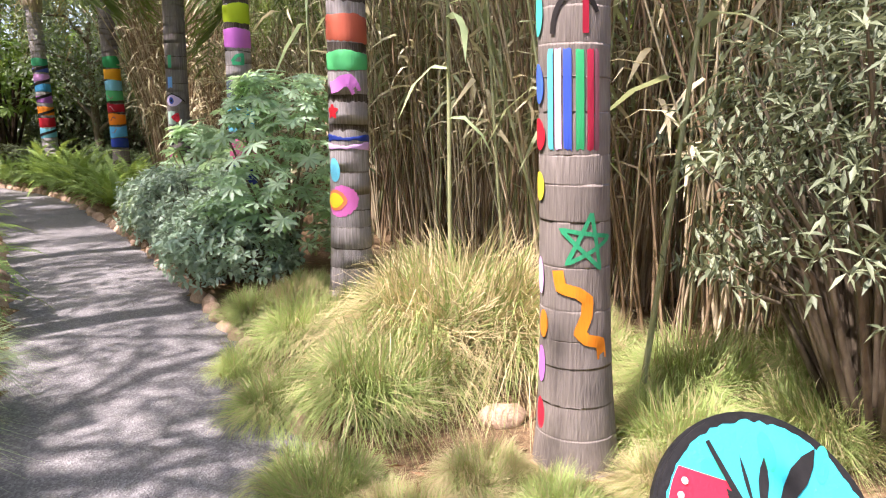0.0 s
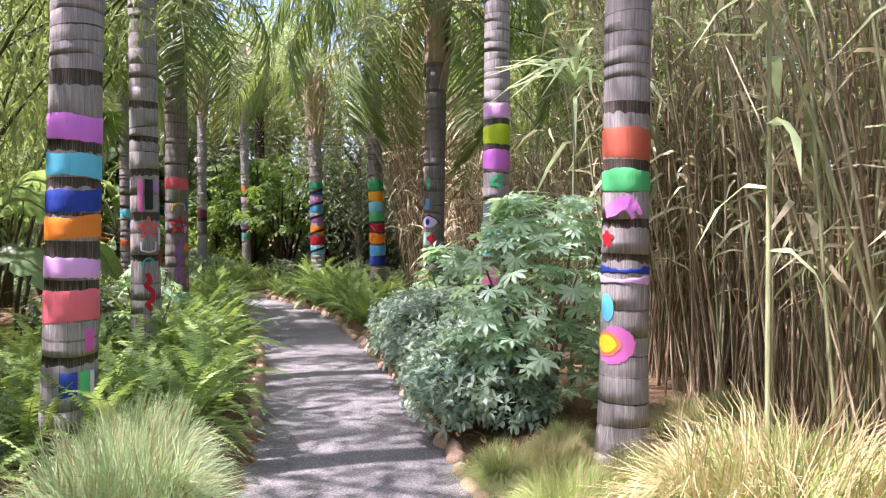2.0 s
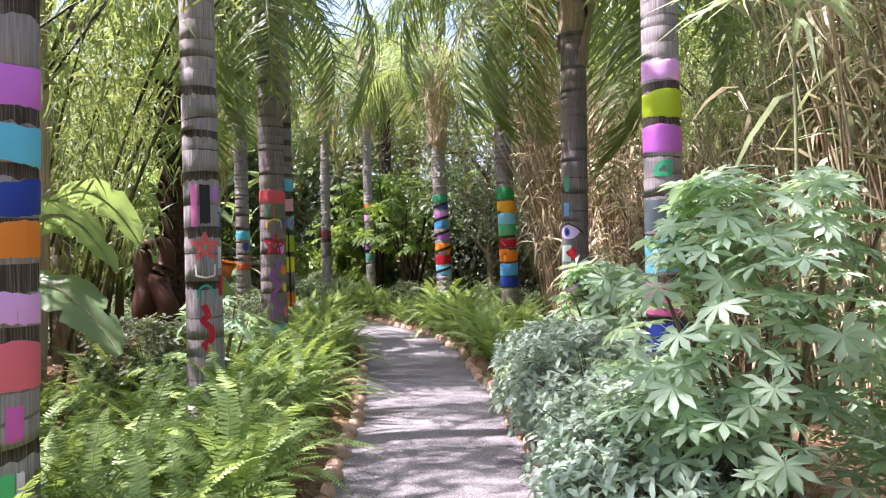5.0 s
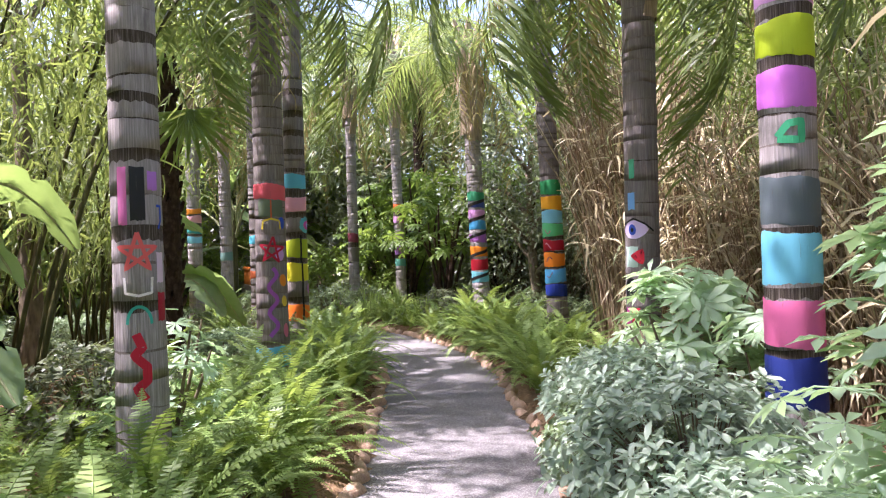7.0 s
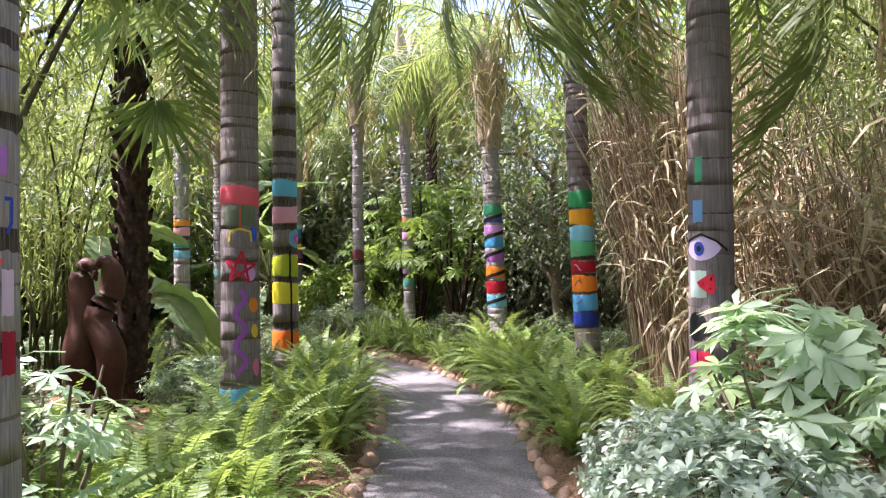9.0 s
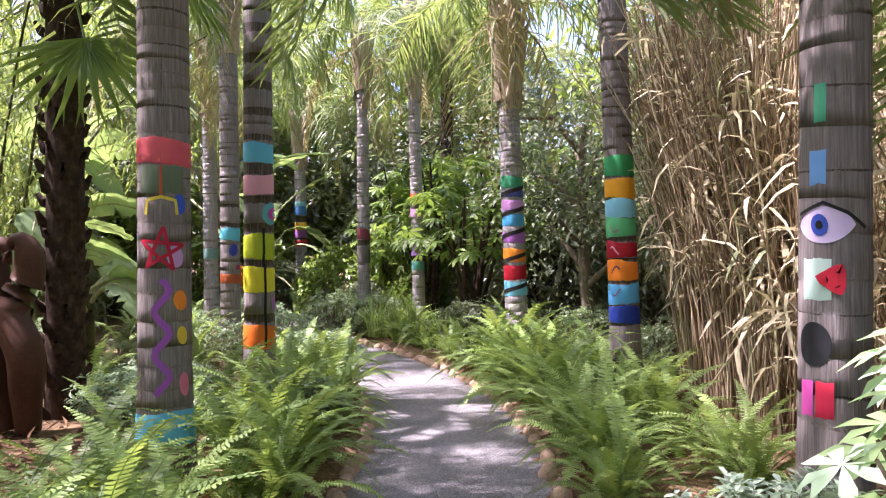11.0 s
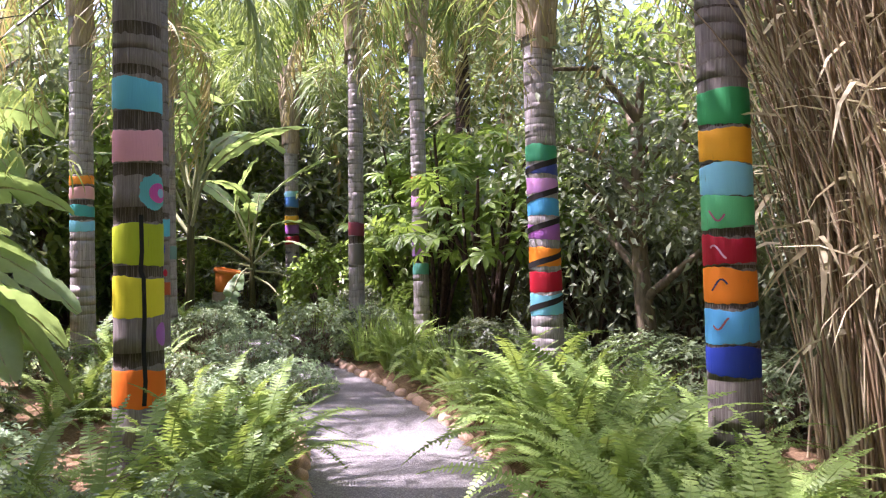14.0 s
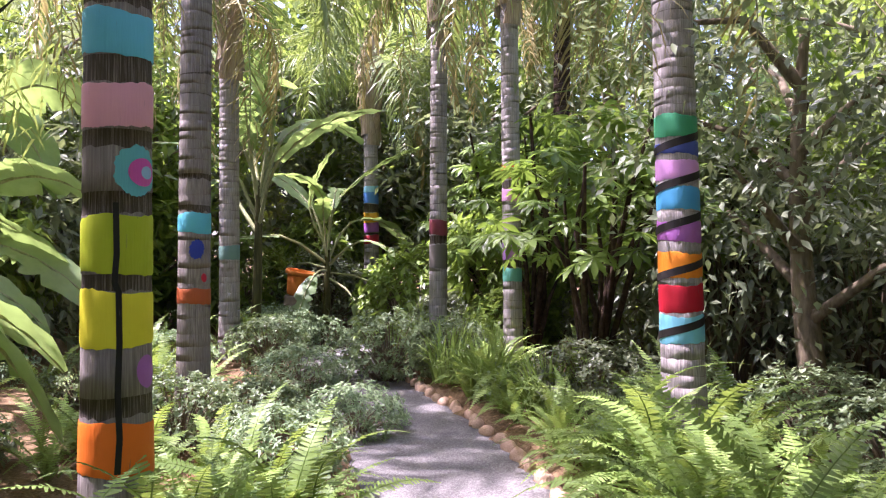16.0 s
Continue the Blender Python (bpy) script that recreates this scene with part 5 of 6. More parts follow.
OLIVES = shrub_meshes(315, 4600, 0.062, 0.015, OLIVE, 1.6, 0.72, 6, hollow=0.2, base=0.45)
for x, y, s, t in ((-1.62, 5.7, 0.85, 10), (-1.85, 6.3, 0.95, 0), (-2.4, 7.25, 1.0, 70), (-3.0, 8.35, 0.95, 130), (-2.05, 6.75, 0.85, 200), (-3.5, 9.2, 0.85, 260)):
    shrub(MOUND if t % 20 else MOUND2, x, y, s, "low rounded grey-green clipped shrub beside the path", turn=t, group="low mounds")
for x, y, s, t in ((-2.95, 7.75, 0.7, 90), (-11.9, 15.9, 1.15, 10), (-11.2, 16.2, 0.9, 100)):
    shrub(DARKMOUND, x, y, s, "rounded dark green shrub beside the path", turn=t)
palmate_shrub(-1.25, 5.9, 1.6, 0.64, 470, 320, "tall shrub with hand-shaped glossy green leaves", 0.82)
palmate_shrub(-2.85, 9.0, 1.15, 0.55, 130, 321, "shrub with large hand-shaped pale green leaves", 1.4)
palmate_shrub(-2.3, 8.6, 0.9, 0.45, 30, 322, "young shrub with hand-shaped leaves")
palmate_shrub(-5.35, 6.8, 1.0, 0.36, 60, 323, "small plant with hand-shaped leaves", 0.9, 0.05)
for x, y, h, n, s in ((-9.5, 16.5, 3.0, 130, 1.6), (-11.5, 18.1, 3.3, 130, 1.7), (-8.7, 17.6, 3.2, 120, 1.7), (-13.3, 19.3, 3.2, 110, 1.8)):
    palmate_shrub(x, y, h, 1.1, n, int(324 + n * h), "tall shrub with large deep green hand-shaped leaves", s, 0.42, PALMATES_DEEP)
for x, y, s, sz, t, pr in ((-12.6, 19.0, 1.4, 1.6, 0, LEAFY), (-10.2, 19.2, 1.5, 1.7, 60, LEAFY), (-8.4, 17.4, 1.3, 1.6, 30, LEAFY_DARK), (-7.2, 17.4, 1.2, 1.3, 120, LEAFY_DARK), (-5.4, 16.6, 1.2, 1.3, 200, LEAFY_DARK), (-14.2, 18.4, 1.2, 1.2, 20, LEAFY),
                           (-8.9, 15.6, 0.7, 0.8, 90, LEAFY_DARK), (-9.8, 15.7, 0.7, 0.7, 180, DARKMOUND), (-7.3, 10.6, 0.7, 0.8, 50, DARKMOUND), (-9.3, 12.7, 0.7, 0.9, 60, MOUND2), (-10.2, 14.0, 0.7, 0.9, 160, MOUND2), (-11.6, 14.4, 0.8, 0.9, 20, MOUND2), (-13.4, 15.2, 0.9, 0.9, 80, DARKMOUND), (-15.1, 16.6, 0.8, 0.9, 40, MOUND2), (-14.6, 16.1, 0.8, 0.8, 0, MOUND2), (-16.4, 18.2, 1.2, 1.0, 60, LEAFY_DARK), (-9.8, 18.4, 1.0, 1.0, 10, LEAFY_DARK), (-10.7, 19.0, 1.0, 1.0, 80, LEAFY_DARK), (-12.0, 18.3, 0.9, 1.0, 150, LEAFY), (-7.9, 18.7, 1.1, 1.1, 200, LEAFY_DARK), (-13.0, 18.0, 0.8, 0.9, 230, LEAFY_DARK), (-6.5, 15.2, 0.9, 0.9, 50, DARKMOUND), (-5.6, 14.9, 0.9, 0.9, 120, DARKMOUND), (-7.1, 15.6, 0.9, 0.9, 190, DARKMOUND), (-6.1, 14.3, 0.7, 0.8, 20, DARKMOUND), (-8.2, 15.8, 0.8, 0.9, 300, DARKMOUND), (-17.2, 17.2, 1.3, 1.1, 160, LEAFY),
                           (-4.3, 3.6, 0.8, 0.7, 30, MOUND2), (-3.75, 3.25, 0.55, 0.7, 80, MOUND2), (-4.6, 4.2, 0.6, 0.8, 150, MOUND2), (-5.5, 4.5, 0.8, 0.7, 70, DARKMOUND), (-6.9, 5.0, 1.0, 1.0, 10, LEAFY_DARK), (-8.2, 10.2, 0.8, 0.7, 200, DARKMOUND), (-5.4, 2.6, 1.0, 1.0, 0, LEAFY_DARK)):
    shrub(LOWMOUND if pr is MOUND2 and x < -8 else pr, x, y, s, "leafy green shrub in the planted bed", turn=t, sz=sz)
shrub(OLIVES, 1.72, 2.7, 1.2, "loose shrub with narrow grey-green leaves", turn=20)
shrub(OLIVES, 2.35, 3.2, 1.3, "loose shrub with narrow grey-green leaves", turn=120)

# ---------------------------------------------------------------- grass tussocks
TG = grass_mesh(330, 2500, 0.5, 0.62, GRASS_GREEN, 1.2, 0.0026)
TD = grass_mesh(331, 3000, 0.55, 0.7, GRASS_DRY, 1.25, 0.0024)
TD2 = grass_mesh(336, 600, 0.5, 0.65, GRASS_DRY, 1.2)
TL = grass_mesh(332, 2100, 0.5, 0.55, GRASS_LIME, 1.0, 0.0032)
TL2 = grass_mesh(333, 300, 0.55, 0.5, GRASS_DRY, 0.9)
for x, y, s, kind, t in ((0.10, 3.75, 1.35, "dry", 0), (-1.05, 3.9, 0.5, "green", 20), (-0.75, 3.35, 0.6, "green", 70), (-1.2, 4.6, 0.5, "green", 110), (0.9, 2.7, 0.6, "green", 140), (1.5, 2.75, 0.7, "green", 190), (1.75, 3.3, 0.8, "green", 230), (-0.45, 4.5, 0.6, "green", 330), (-0.25, 3.15, 0.85, "green", 40), (-0.75, 4.05, 0.7, "green", 80), (1.15, 3.15, 0.8, "green", 10), (0.75, 3.6, 0.7, "green", 60), (-0.45, 2.55, 0.6, "green", 150), 
                         (-2.45, 3.15, 1.1, "lime", 0), (-2.8, 3.6, 0.8, "lime", 170), (-2.05, 2.3, 0.95, "lime", 50), (-2.95, 3.9, 0.9, "lime", 120), (-1.75, 1.5, 0.9, "lime", 220), (0.6, 4.3, 0.8, "dry", 120), (-0.1, 4.7, 0.7, "dry", 220), (-0.95, 4.75, 0.5, "dry", 20), (-0.35, 5.35, 0.55, "dry", 60), (0.25, 5.3, 0.6, "green", 100), (-0.95, 5.25, 0.45, "green", 160), (-0.25, 5.9, 0.55, "dry", 200), (-0.55, 4.55, 0.4, "dry", 250), (0.0, 6.4, 0.5, "green", 300), (0.15, 2.42, 0.4, "dry", 15), (0.38, 2.22, 0.38, "green", 75), (-0.12, 2.2, 0.42, "dry", 130), (0.78, 2.36, 0.42, "dry", 190), (0.1, 1.95, 0.35, "green", 220)):
    sets = {"dry": [(TD, "straw-coloured blades"), (TG, "green blades")], "green": [(TG, "green blades"), (TD2, "straw-coloured blades")], "lime": [(TL, "fine pale lime blades"), (TL2, "straw-coloured blades")]}[kind]
    word = {"dry": "straw-coloured tussock of ornamental grass", "green": "green tussock of fine ornamental grass", "lime": "pale lime tussock of fine soft grass"}[kind]
    tussock(x, y, sets, s, word, t)

# ---------------------------------------------------------------- bananas and big leaves


def arching_leaf(seed, a, c, b, w, mat, roll=0.0):
    """A broad leaf whose midrib arches from a over c to its tip b."""
    g = rnd(seed)
    a, b, c = np.array(a), np.array(b), np.array(c)
    n = 26
    t = np.linspace(0, 1, n)[:, None]
    P = a * (1 - t) ** 2 + 2 * c * t * (1 - t) + b * t * t
    T = np.gradient(P, axis=0)
    T /= np.linalg.norm(T, axis=1)[:, None]
    S = np.cross(T, np.array([0, 0, 1.0]))
    S /= np.linalg.norm(S, axis=1)[:, None] + 1e-6
    N = np.cross(S, T)
    S, N = S * math.cos(roll) + N * math.sin(roll), N * math.cos(roll) - S * math.sin(roll)
    u = np.clip((t[:, 0] - 0.22) / 0.78, 0, 1)
    prof = w / 2 * np.sin(np.pi * np.clip(u * 0.96 + 0.02, 0, 1)) ** 0.6 * (u > 0)
    V, F = [], []
    for sd in (1, -1):
        base = len(V)
        for i in range(n):
            tear = g.uniform(0.5, 0.8) if g.uniform() < 0.22 else 1.0
            for k in (0.0, 0.34, 0.67, 1.0):
                q = prof[i] * k * (tear if k == 1 else 1)
                V.append(P[i] + S[i] * sd * q + N[i] * (0.35 * q - 0.75 * q * q / w + 0.01 * math.sin(i * 1.7 + 4 * k + seed)))
        for i in range(n - 1):
            for k in range(3):
                j = base + i * 4 + k
                F.append((j, j + 1, j + 5, j + 4) if sd < 0 else (j, j + 4, j + 5, j + 1))
    return mk("midrib", *tube(P, 0.024 * (1 - 0.85 * t[:, 0]) + 0.002, 6), CANE_GREEN), mk("blade", np.array(V), np.array(F), mat)


def leaning_banana(x, y, h, tips, seed, label):
    """A banana plant whose leaves reach for given tips: (x, y, z, height of the arch, width)."""
    z0 = bed(x, y)
    root = thing("banana_plant", at(x, y, z0), label, "banana plant")
    t = np.linspace(0, 1, 8)
    part("stem", mk("stem", *tube(np.stack([0.04 * np.sin(3 * t), 0.05 * t, h * t - 0.05], 1), 0.09 * (1 - 0.45 * t), 12), CULM), root, "thick green banana stem")
    for k, (tx, ty, tz, up, w) in enumerate(tips):
        a, b = np.array((0.02, 0.04, h * (0.97 - 0.05 * k))), np.array((tx - x, ty - y, tz - z0))
        c = a * 0.55 + b * 0.45
        c[2] = max(a[2], b[2]) + up
        rib, blade = arching_leaf(seed + k, a, c, b, w, BANANA, (0.75, -0.6, 0.5, -0.4)[k % 4])
        part("blade", blade, part("leaf", rib, root, "large arching green banana leaf"))


leaning_banana(-6.25, 5.55, 1.1, [(-5.59, 6.08, 1.28, 0.9, 0.42), (-5.32, 5.9, 0.72, 0.35, 0.38), (-6.1, 6.7, 1.5, 1.0, 0.4), (-6.6, 5.0, 1.4, 0.8, 0.4), (-5.5, 5.0, 0.9, 0.8, 0.36), (-6.9, 6.1, 1.6, 0.9, 0.4)], 510, "banana plant with broad green leaves")
leaning_banana(-13.4, 11.6, 1.7, [(-12.45, 12.7, 2.75, 0.9, 0.6), (-12.75, 12.5, 2.0, 1.7, 0.6), (-12.1, 12.7, 1.9, 0.7, 0.6), (-12.3, 12.85, 0.85, 0.35, 0.55), (-12.8, 12.65, 1.2, 0.5, 0.6), (-12.9, 11.9, 2.0, 0.8, 0.6), (-14.3, 11.0, 2.4, 1.2, 0.5), (-12.6, 11.2, 2.2, 1.1, 0.5), (-13.9, 12.6, 2.5, 1.2, 0.5)], 520, "large banana plant with broad sunlit leaves")
leaning_banana(-10.75, 10.8, 1.0, [(-9.9, 11.6, 0.4, 0.5, 0.6), (-10.9, 11.85, 0.95, 0.6, 0.55), (-10.3, 11.75, 0.75, 0.55, 0.55), (-9.9, 11.2, 0.6, 0.6, 0.5), (-11.6, 10.6, 0.9, 0.6, 0.4), (-10.2, 10.2, 0.7, 0.5, 0.4)], 530, "low banana plant with broad sunlit leaves")
banana(-14.9, 15.9, 2.5, 10, 343, "tall banana plant with upright leaves", 1.6, spread=27)
banana(-15.7, 17.75, 1.5, 14, 344, "plant with large drooping leaves", 1.25, spread=62)
banana(-11.3, 10.4, 1.6, 8, 345, "banana plant with broad green leaves", 1.1)


STRAP = grass_mesh(334, 130, 0.62, 0.6, FERN, 1.0, 0.012)
STRAP2 = grass_mesh(335, 90, 0.7, 0.5, FERN_SUNLIT, 0.9, 0.011)
for k, (x, y, s) in enumerate(((-10.1, 15.55, 0.9), (-10.9, 15.9, 0.9), (-11.5, 16.9, 1.0), (-9.2, 15.3, 0.8), (-12.4, 16.8, 0.9), (-13.2, 17.6, 1.0))):
    root = thing("strap_plant", at(x, y, bed(x, y), k * 70, s), "clump of arching strap-shaped green leaves", "strap-leaved plant", "strap plants")
    part("leaf_clump", STRAP, root)
    part("young_leaf_clump", STRAP2, root, "paler young leaves")

for k, (x, y, s) in enumerate(((-5.9, 12.2, 1.05), (-6.4, 13.0, 1.15), (-6.75, 13.35, 1.1), (-7.2, 13.75, 1.15), (-6.2, 12.7, 1.0), (-7.7, 14.1, 1.0))):
    fern(x, y, s, 2600 + k, "green", 24)

# low planting behind the palms on the inner side of the bend
g = rnd(98)
for k in range(46):
    x, y = g.uniform(-14.5, -7.4), g.uniform(8.6, 15.4)
    if cleared(x, y) or way_gap(x, y) < 1.15 or min(math.hypot(x - a, y - b) for a, b in ((-8.66, 11.42), (-9.0, 9.25), (-11.03, 12.98), (-9.33, 9.85))) < 0.45:
        continue
    if k % 3 == 2:
        fern(x, y, g.uniform(0.8, 1.1), 3000 + k, "pale", 15)
    else:
        shrub((LOWMOUND, DARKMOUND)[k % 2], x, y, g.uniform(0.6, 0.95), "low leafy shrub under the palms", turn=k * 40, sz=g.uniform(0.7, 1.0), group="low planting")
for k in range(26):
    x, y = g.uniform(-8.5, -4.4), g.uniform(2.0, 8.5)
    if way_gap(x, y) < 2.2 or cleared(x, y):
        continue
    shrub((LEAFY_DARK, DARKMOUND)[k % 2], x, y, g.uniform(0.7, 1.1), "dark leafy shrub under the bamboo", turn=k * 40, sz=g.uniform(0.7, 1.1), group="low planting")


def slim_trunk(x, y, h, r, label):
    root = thing("tree", at(x, y, 0.05), label, "tree")
    t = np.linspace(0, 1, 16)
    part("trunk", mk("trunk", *tube(np.stack([0.10 * np.sin(2.5 * t), 0.06 * np.sin(4 * t), h * t - 0.05], 1), r * (1 - 0.35 * t), 10), BOOT), root)


slim_trunk(-7.0, 6.3, 6.0, 0.10, "smooth brown bare trunk among the bamboo")

# undergrowth that closes the view between the trunks
g = rnd(97)
for k in range(64):
    a = 2.2 + 5.0 * k / 64
    d = g.uniform(9.0, 14.0)
    x, y = -6.5 + d * math.sin(a) * 1.05, 9.5 + d * -math.cos(a) * 1.05
    if way_gap(x, y) < 2.2 or x > -4 and -3 < y < 14:
        continue
    shrub((LEAFY, LEAFY_DARK, LEAFY)[k % 3], x, y, g.uniform(1.3, 2.0), "tall leafy shrub under the trees", turn=k * 50, sz=g.uniform(1.0, 1.5), group="background shrubs")

# ---------------------------------------------------------------- trees behind
FARTREE = [tree_meshes(350 + i, 7.0, 2.4, 4600, 0.30, FAR_LEAF if i != 1 else SHRUB, 0.16, 9, 0.12, 0.45) for i in range(3)]
DARKTREE = tree_meshes(355, 4.4, 1.5, 4400, 0.11, SHRUB_DARK, 0.11, 8, 0.3)
for k, (x, y, s) in enumerate(((-16, 24, 1.0), (-8.5, 27, 1.1), (-5, 24, 1.0), (-19.5, 22, 1.0), (-22, 18, 1.1), (-20, 13.5, 1.0), (-18, 10, 1.0), (-15.5, 7, 1.0), (-13.5, 3.5, 1.0), (-11.5, 0, 1.0), (-10, -4, 1.0), (-5, -8, 1.0), (1, -10, 1.0), (6, -7, 1.0), (7, -2, 1.0), (5.5, 6, 1.0), (3.5, 10, 1.0), (1.5, 14, 1.1), (-1, 18, 1.1), (-2.5, 21.5, 1.1), (-24, 25, 1.2))):
    tree(FARTREE[k % 3], x, y, s * (1.35 if y > 16 else 1.0), "broad tree with sunlit yellow-green leaves", turn=k * 77, group="trees round the garden")
MIDTREE = [tree_meshes(357 + i, 5.6, 1.7, 3400, 0.23, SHRUB if i else SHRUB_DARK, 0.10, 9, 0.15, 0.42) for i in range(2)]
for k, (x, y, s) in enumerate(((-14.6, 20.8, 1.0), (-11.2, 20.4, 0.8), (-9.2, 20.4, 1.05), (-6.8, 19.2, 1.0), (-17.6, 20.6, 1.0), (-18.5, 16.0, 1.0), (-16.6, 13.2, 1.0), (-16.8, 9.4, 1.0), (-13.4, 7.4, 0.8), (-12.2, 5.2, 1.0), (-9.6, 3.0, 0.9), (-4.4, 17.6, 1.0), (-18.2, 24.0, 1.2), (-18.0, 14.8, 1.0), (-19.0, 17.6, 1.0))):
    tree(MIDTREE[k % 2], x, y, s, "leafy tree between the palms", turn=k * 61, group="garden trees")
# unseen trees added on the sun's side, to throw shade on the path
SHADE = tree_meshes(359, 6.6, 2.0, 5200, 0.14, SHRUB, 0.14, 8, 0.55)
for k, (x, y, s) in enumerate(((-3.6, -0.3, 1.0), (-3.4, -2.2, 1.0), (-7.0, 1.6, 0.95), (-2.4, -3.9, 1.0))):
    tree(SHADE, x, y, s, "added unseen tree whose high crown shades the path", turn=k * 95, group="garden trees")
# sparse crowns added only to break the sunlight over the path into dapples
THIN = tree_meshes(364, 7.4, 2.2, 1500, 0.15, FAR_LEAF, 0.12, 8, 0.6, 0.5)
for k, (x, y, s) in enumerate(((-6.7, 4.7, 1.0), (-9.6, 8.2, 1.05), (-5.3, 3.4, 0.95), (-3.9, 1.5, 0.9))):
    tree(THIN, x, y, s, "added slim tree whose open crown dapples the path", turn=k * 130, group="garden trees")
tree(DARKTREE, -7.2, 16.1, 1.0, "small tree with dark green leaves and bare lower limbs")
tree(DARKTREE, -5.7, 15.7, 0.9, "small tree with dark green leaves and bare lower limbs", 140)

# ---------------------------------------------------------------- small things


def disc():
    """A round painted panel that leans in the grass: turquoise with black leaf strokes, a red rim."""
    root = thing("painted_disc", at(0.95, 1.99, 0.18, 16, 1.25, 52, 0), "round turquoise painted panel with black leaf strokes and a red rim", "garden ornament")
    bm = bmesh.new()
    bmesh.ops.create_cone(bm, cap_ends=True, segments=48, radius1=0.30, radius2=0.30, depth=0.035)
    bmesh.ops.bevel(bm, geom=[e for e in bm.edges if len(e.link_faces) == 2 and e.calc_face_angle() > 1], offset=0.008, segments=2, affect="EDGES")
    me = bpy.data.meshes.new("panel")
    bm.to_mesh(me)
    bm.free()
    me.materials.append(BLACK)
    part("panel", me, root, "black panel edge")

    def flat(name, pts, z, mat, label):
        me = bpy.data.meshes.new(name)
        b = bmesh.new()
        b.faces.new([b.verts.new((px, py, z)) for px, py in pts])
        b.to_mesh(me)
        b.free()
        me.materials.append(mat)
        part(name, me, root, label)

    g = rnd(55)
    flat("painted_face", [((0.272 + g.uniform(-0.006, 0.006)) * math.cos(k * 0.0654), (0.272 + g.uniform(-0.006, 0.006)) * math.sin(k * 0.0654)) for k in range(96)], 0.0215, paint("38c8d8"), "turquoise painted face")
    for x, y, w, h, turn in ((0.06, 0.19, 0.022, 0.05, -0.1), (0.20, 0.14, 0.02, 0.05, -0.5), (-0.10, 0.16, 0.03, 0.04, 0.5), (0.13, -0.06, 0.05, 0.02, 0.0)):
        c, s = math.cos(turn), math.sin(turn)
        flat("brushed_patch", [(x + w * math.cos(a) * c - h * math.sin(a) * s, y + w * math.cos(a) * s + h * math.sin(a) * c) for a in np.linspace(0, 6.1, 18)], 0.0225, paint("30c8a4"), "green brushed patch")
    rim = [(0.268 * math.cos(a), 0.268 * math.sin(a)) for a in np.linspace(2.35, 4.2, 20)] + [(-0.06 + 0.02 * math.sin(u * 3), -0.17 + 0.30 * u) for u in np.linspace(0, 1, 6)]
    flat("painted_rim", rim, 0.0235, paint("d02a40"), "red painted side")
    flat("dark_patch", [(-0.135 + (0.052 + g.uniform(-0.006, 0.006)) * math.cos(a), 0.01 + (0.07 + g.uniform(-0.008, 0.008)) * math.sin(a)) for a in np.linspace(0, 6.1, 26)], 0.0245, BLACK, "black painted patch")
    for ex, ey, wide in ((-0.02, 0.195, 0.006), (0.045, 0.18, 0.014), (0.195, 0.18, 0.026), (0.245, 0.015, 0.015), (-0.085, 0.125, 0.014), (0.14, -0.16, 0.014)):
        ox, oy = -0.035, 0.0
        d = math.hypot(ex - ox, ey - oy)
        c, s = (ex - ox) / d, (ey - oy) / d
        pts = [(ox + u * d * c - v * wide * s, oy + u * d * s + v * wide * c) for u, v in ((0.06, 0.22), (0.35, 0.3), (0.5, 0.75), (0.68, 1.0), (0.85, 0.7), (1.0, 0.0), (0.85, -0.7), (0.68, -1.0), (0.5, -0.75), (0.35, -0.3), (0.06, -0.22))]
        flat("leaf_stroke", pts, 0.0255, BLACK, "black painted leaf stroke")
    flat("dividing_line", [(-0.10, 0.235), (-0.088, 0.238), (-0.06, 0.13), (-0.03, 0.02), (-0.045, 0.01), (-0.075, 0.12)], 0.0265, BLACK, "black painted line")
    for k in range(11):
        a = 2.45 + k * 0.15
        cx, cy = 0.242 * math.cos(a), 0.242 * math.sin(a)
        flat("dot", [(cx + 0.009 * math.cos(b * 0.9), cy + 0.009 * math.sin(b * 0.9)) for b in range(7)], 0.0275, WHITE, "white painted dot")


disc()


def lathe(name, prof, seg, mat):
    a = np.linspace(0, 2 * np.pi, seg, endpoint=False)
    V = np.concatenate([np.stack([r * np.cos(a), r * np.sin(a), np.full(seg, z)], 1) for r, z in prof])
    i, j = np.meshgrid(np.arange(len(prof) - 1), np.arange(seg), indexing="ij")
    F = np.stack([i * seg + j, i * seg + (j + 1) % seg, (i + 1) * seg + (j + 1) % seg, (i + 1) * seg + j], -1).reshape(-1, 4)
    return mk(name, V, F, mat)


def pot(x, y, z):
    root = thing("terracotta_pot", at(x, y, z, 30, 1, 0, 12), "tilted orange terracotta flower pot on a stump", "flower pot")
    part("body", lathe("body", [(0.001, 0.0), (0.15, 0.0), (0.16, 0.02), (0.215, 0.36), (0.195, 0.36), (0.15, 0.06), (0.001, 0.05)], 28, TERRA), root)
    part("rim", lathe("rim", [(0.215, 0.34), (0.245, 0.345), (0.25, 0.40), (0.235, 0.42), (0.205, 0.41), (0.196, 0.34)], 28, TERRA), root, "thick rolled pot rim")


pot(-15.75, 17.2, 0.79)
for x, y, s, t in ((-15.3, 16.75, 0.75, 20), (-15.0, 17.15, 0.75, 90), (-15.75, 16.6, 0.75, 160)):
    shrub(LOWMOUND, x, y, s, "low grey-green shrub round the stump", turn=t, group="low planting")
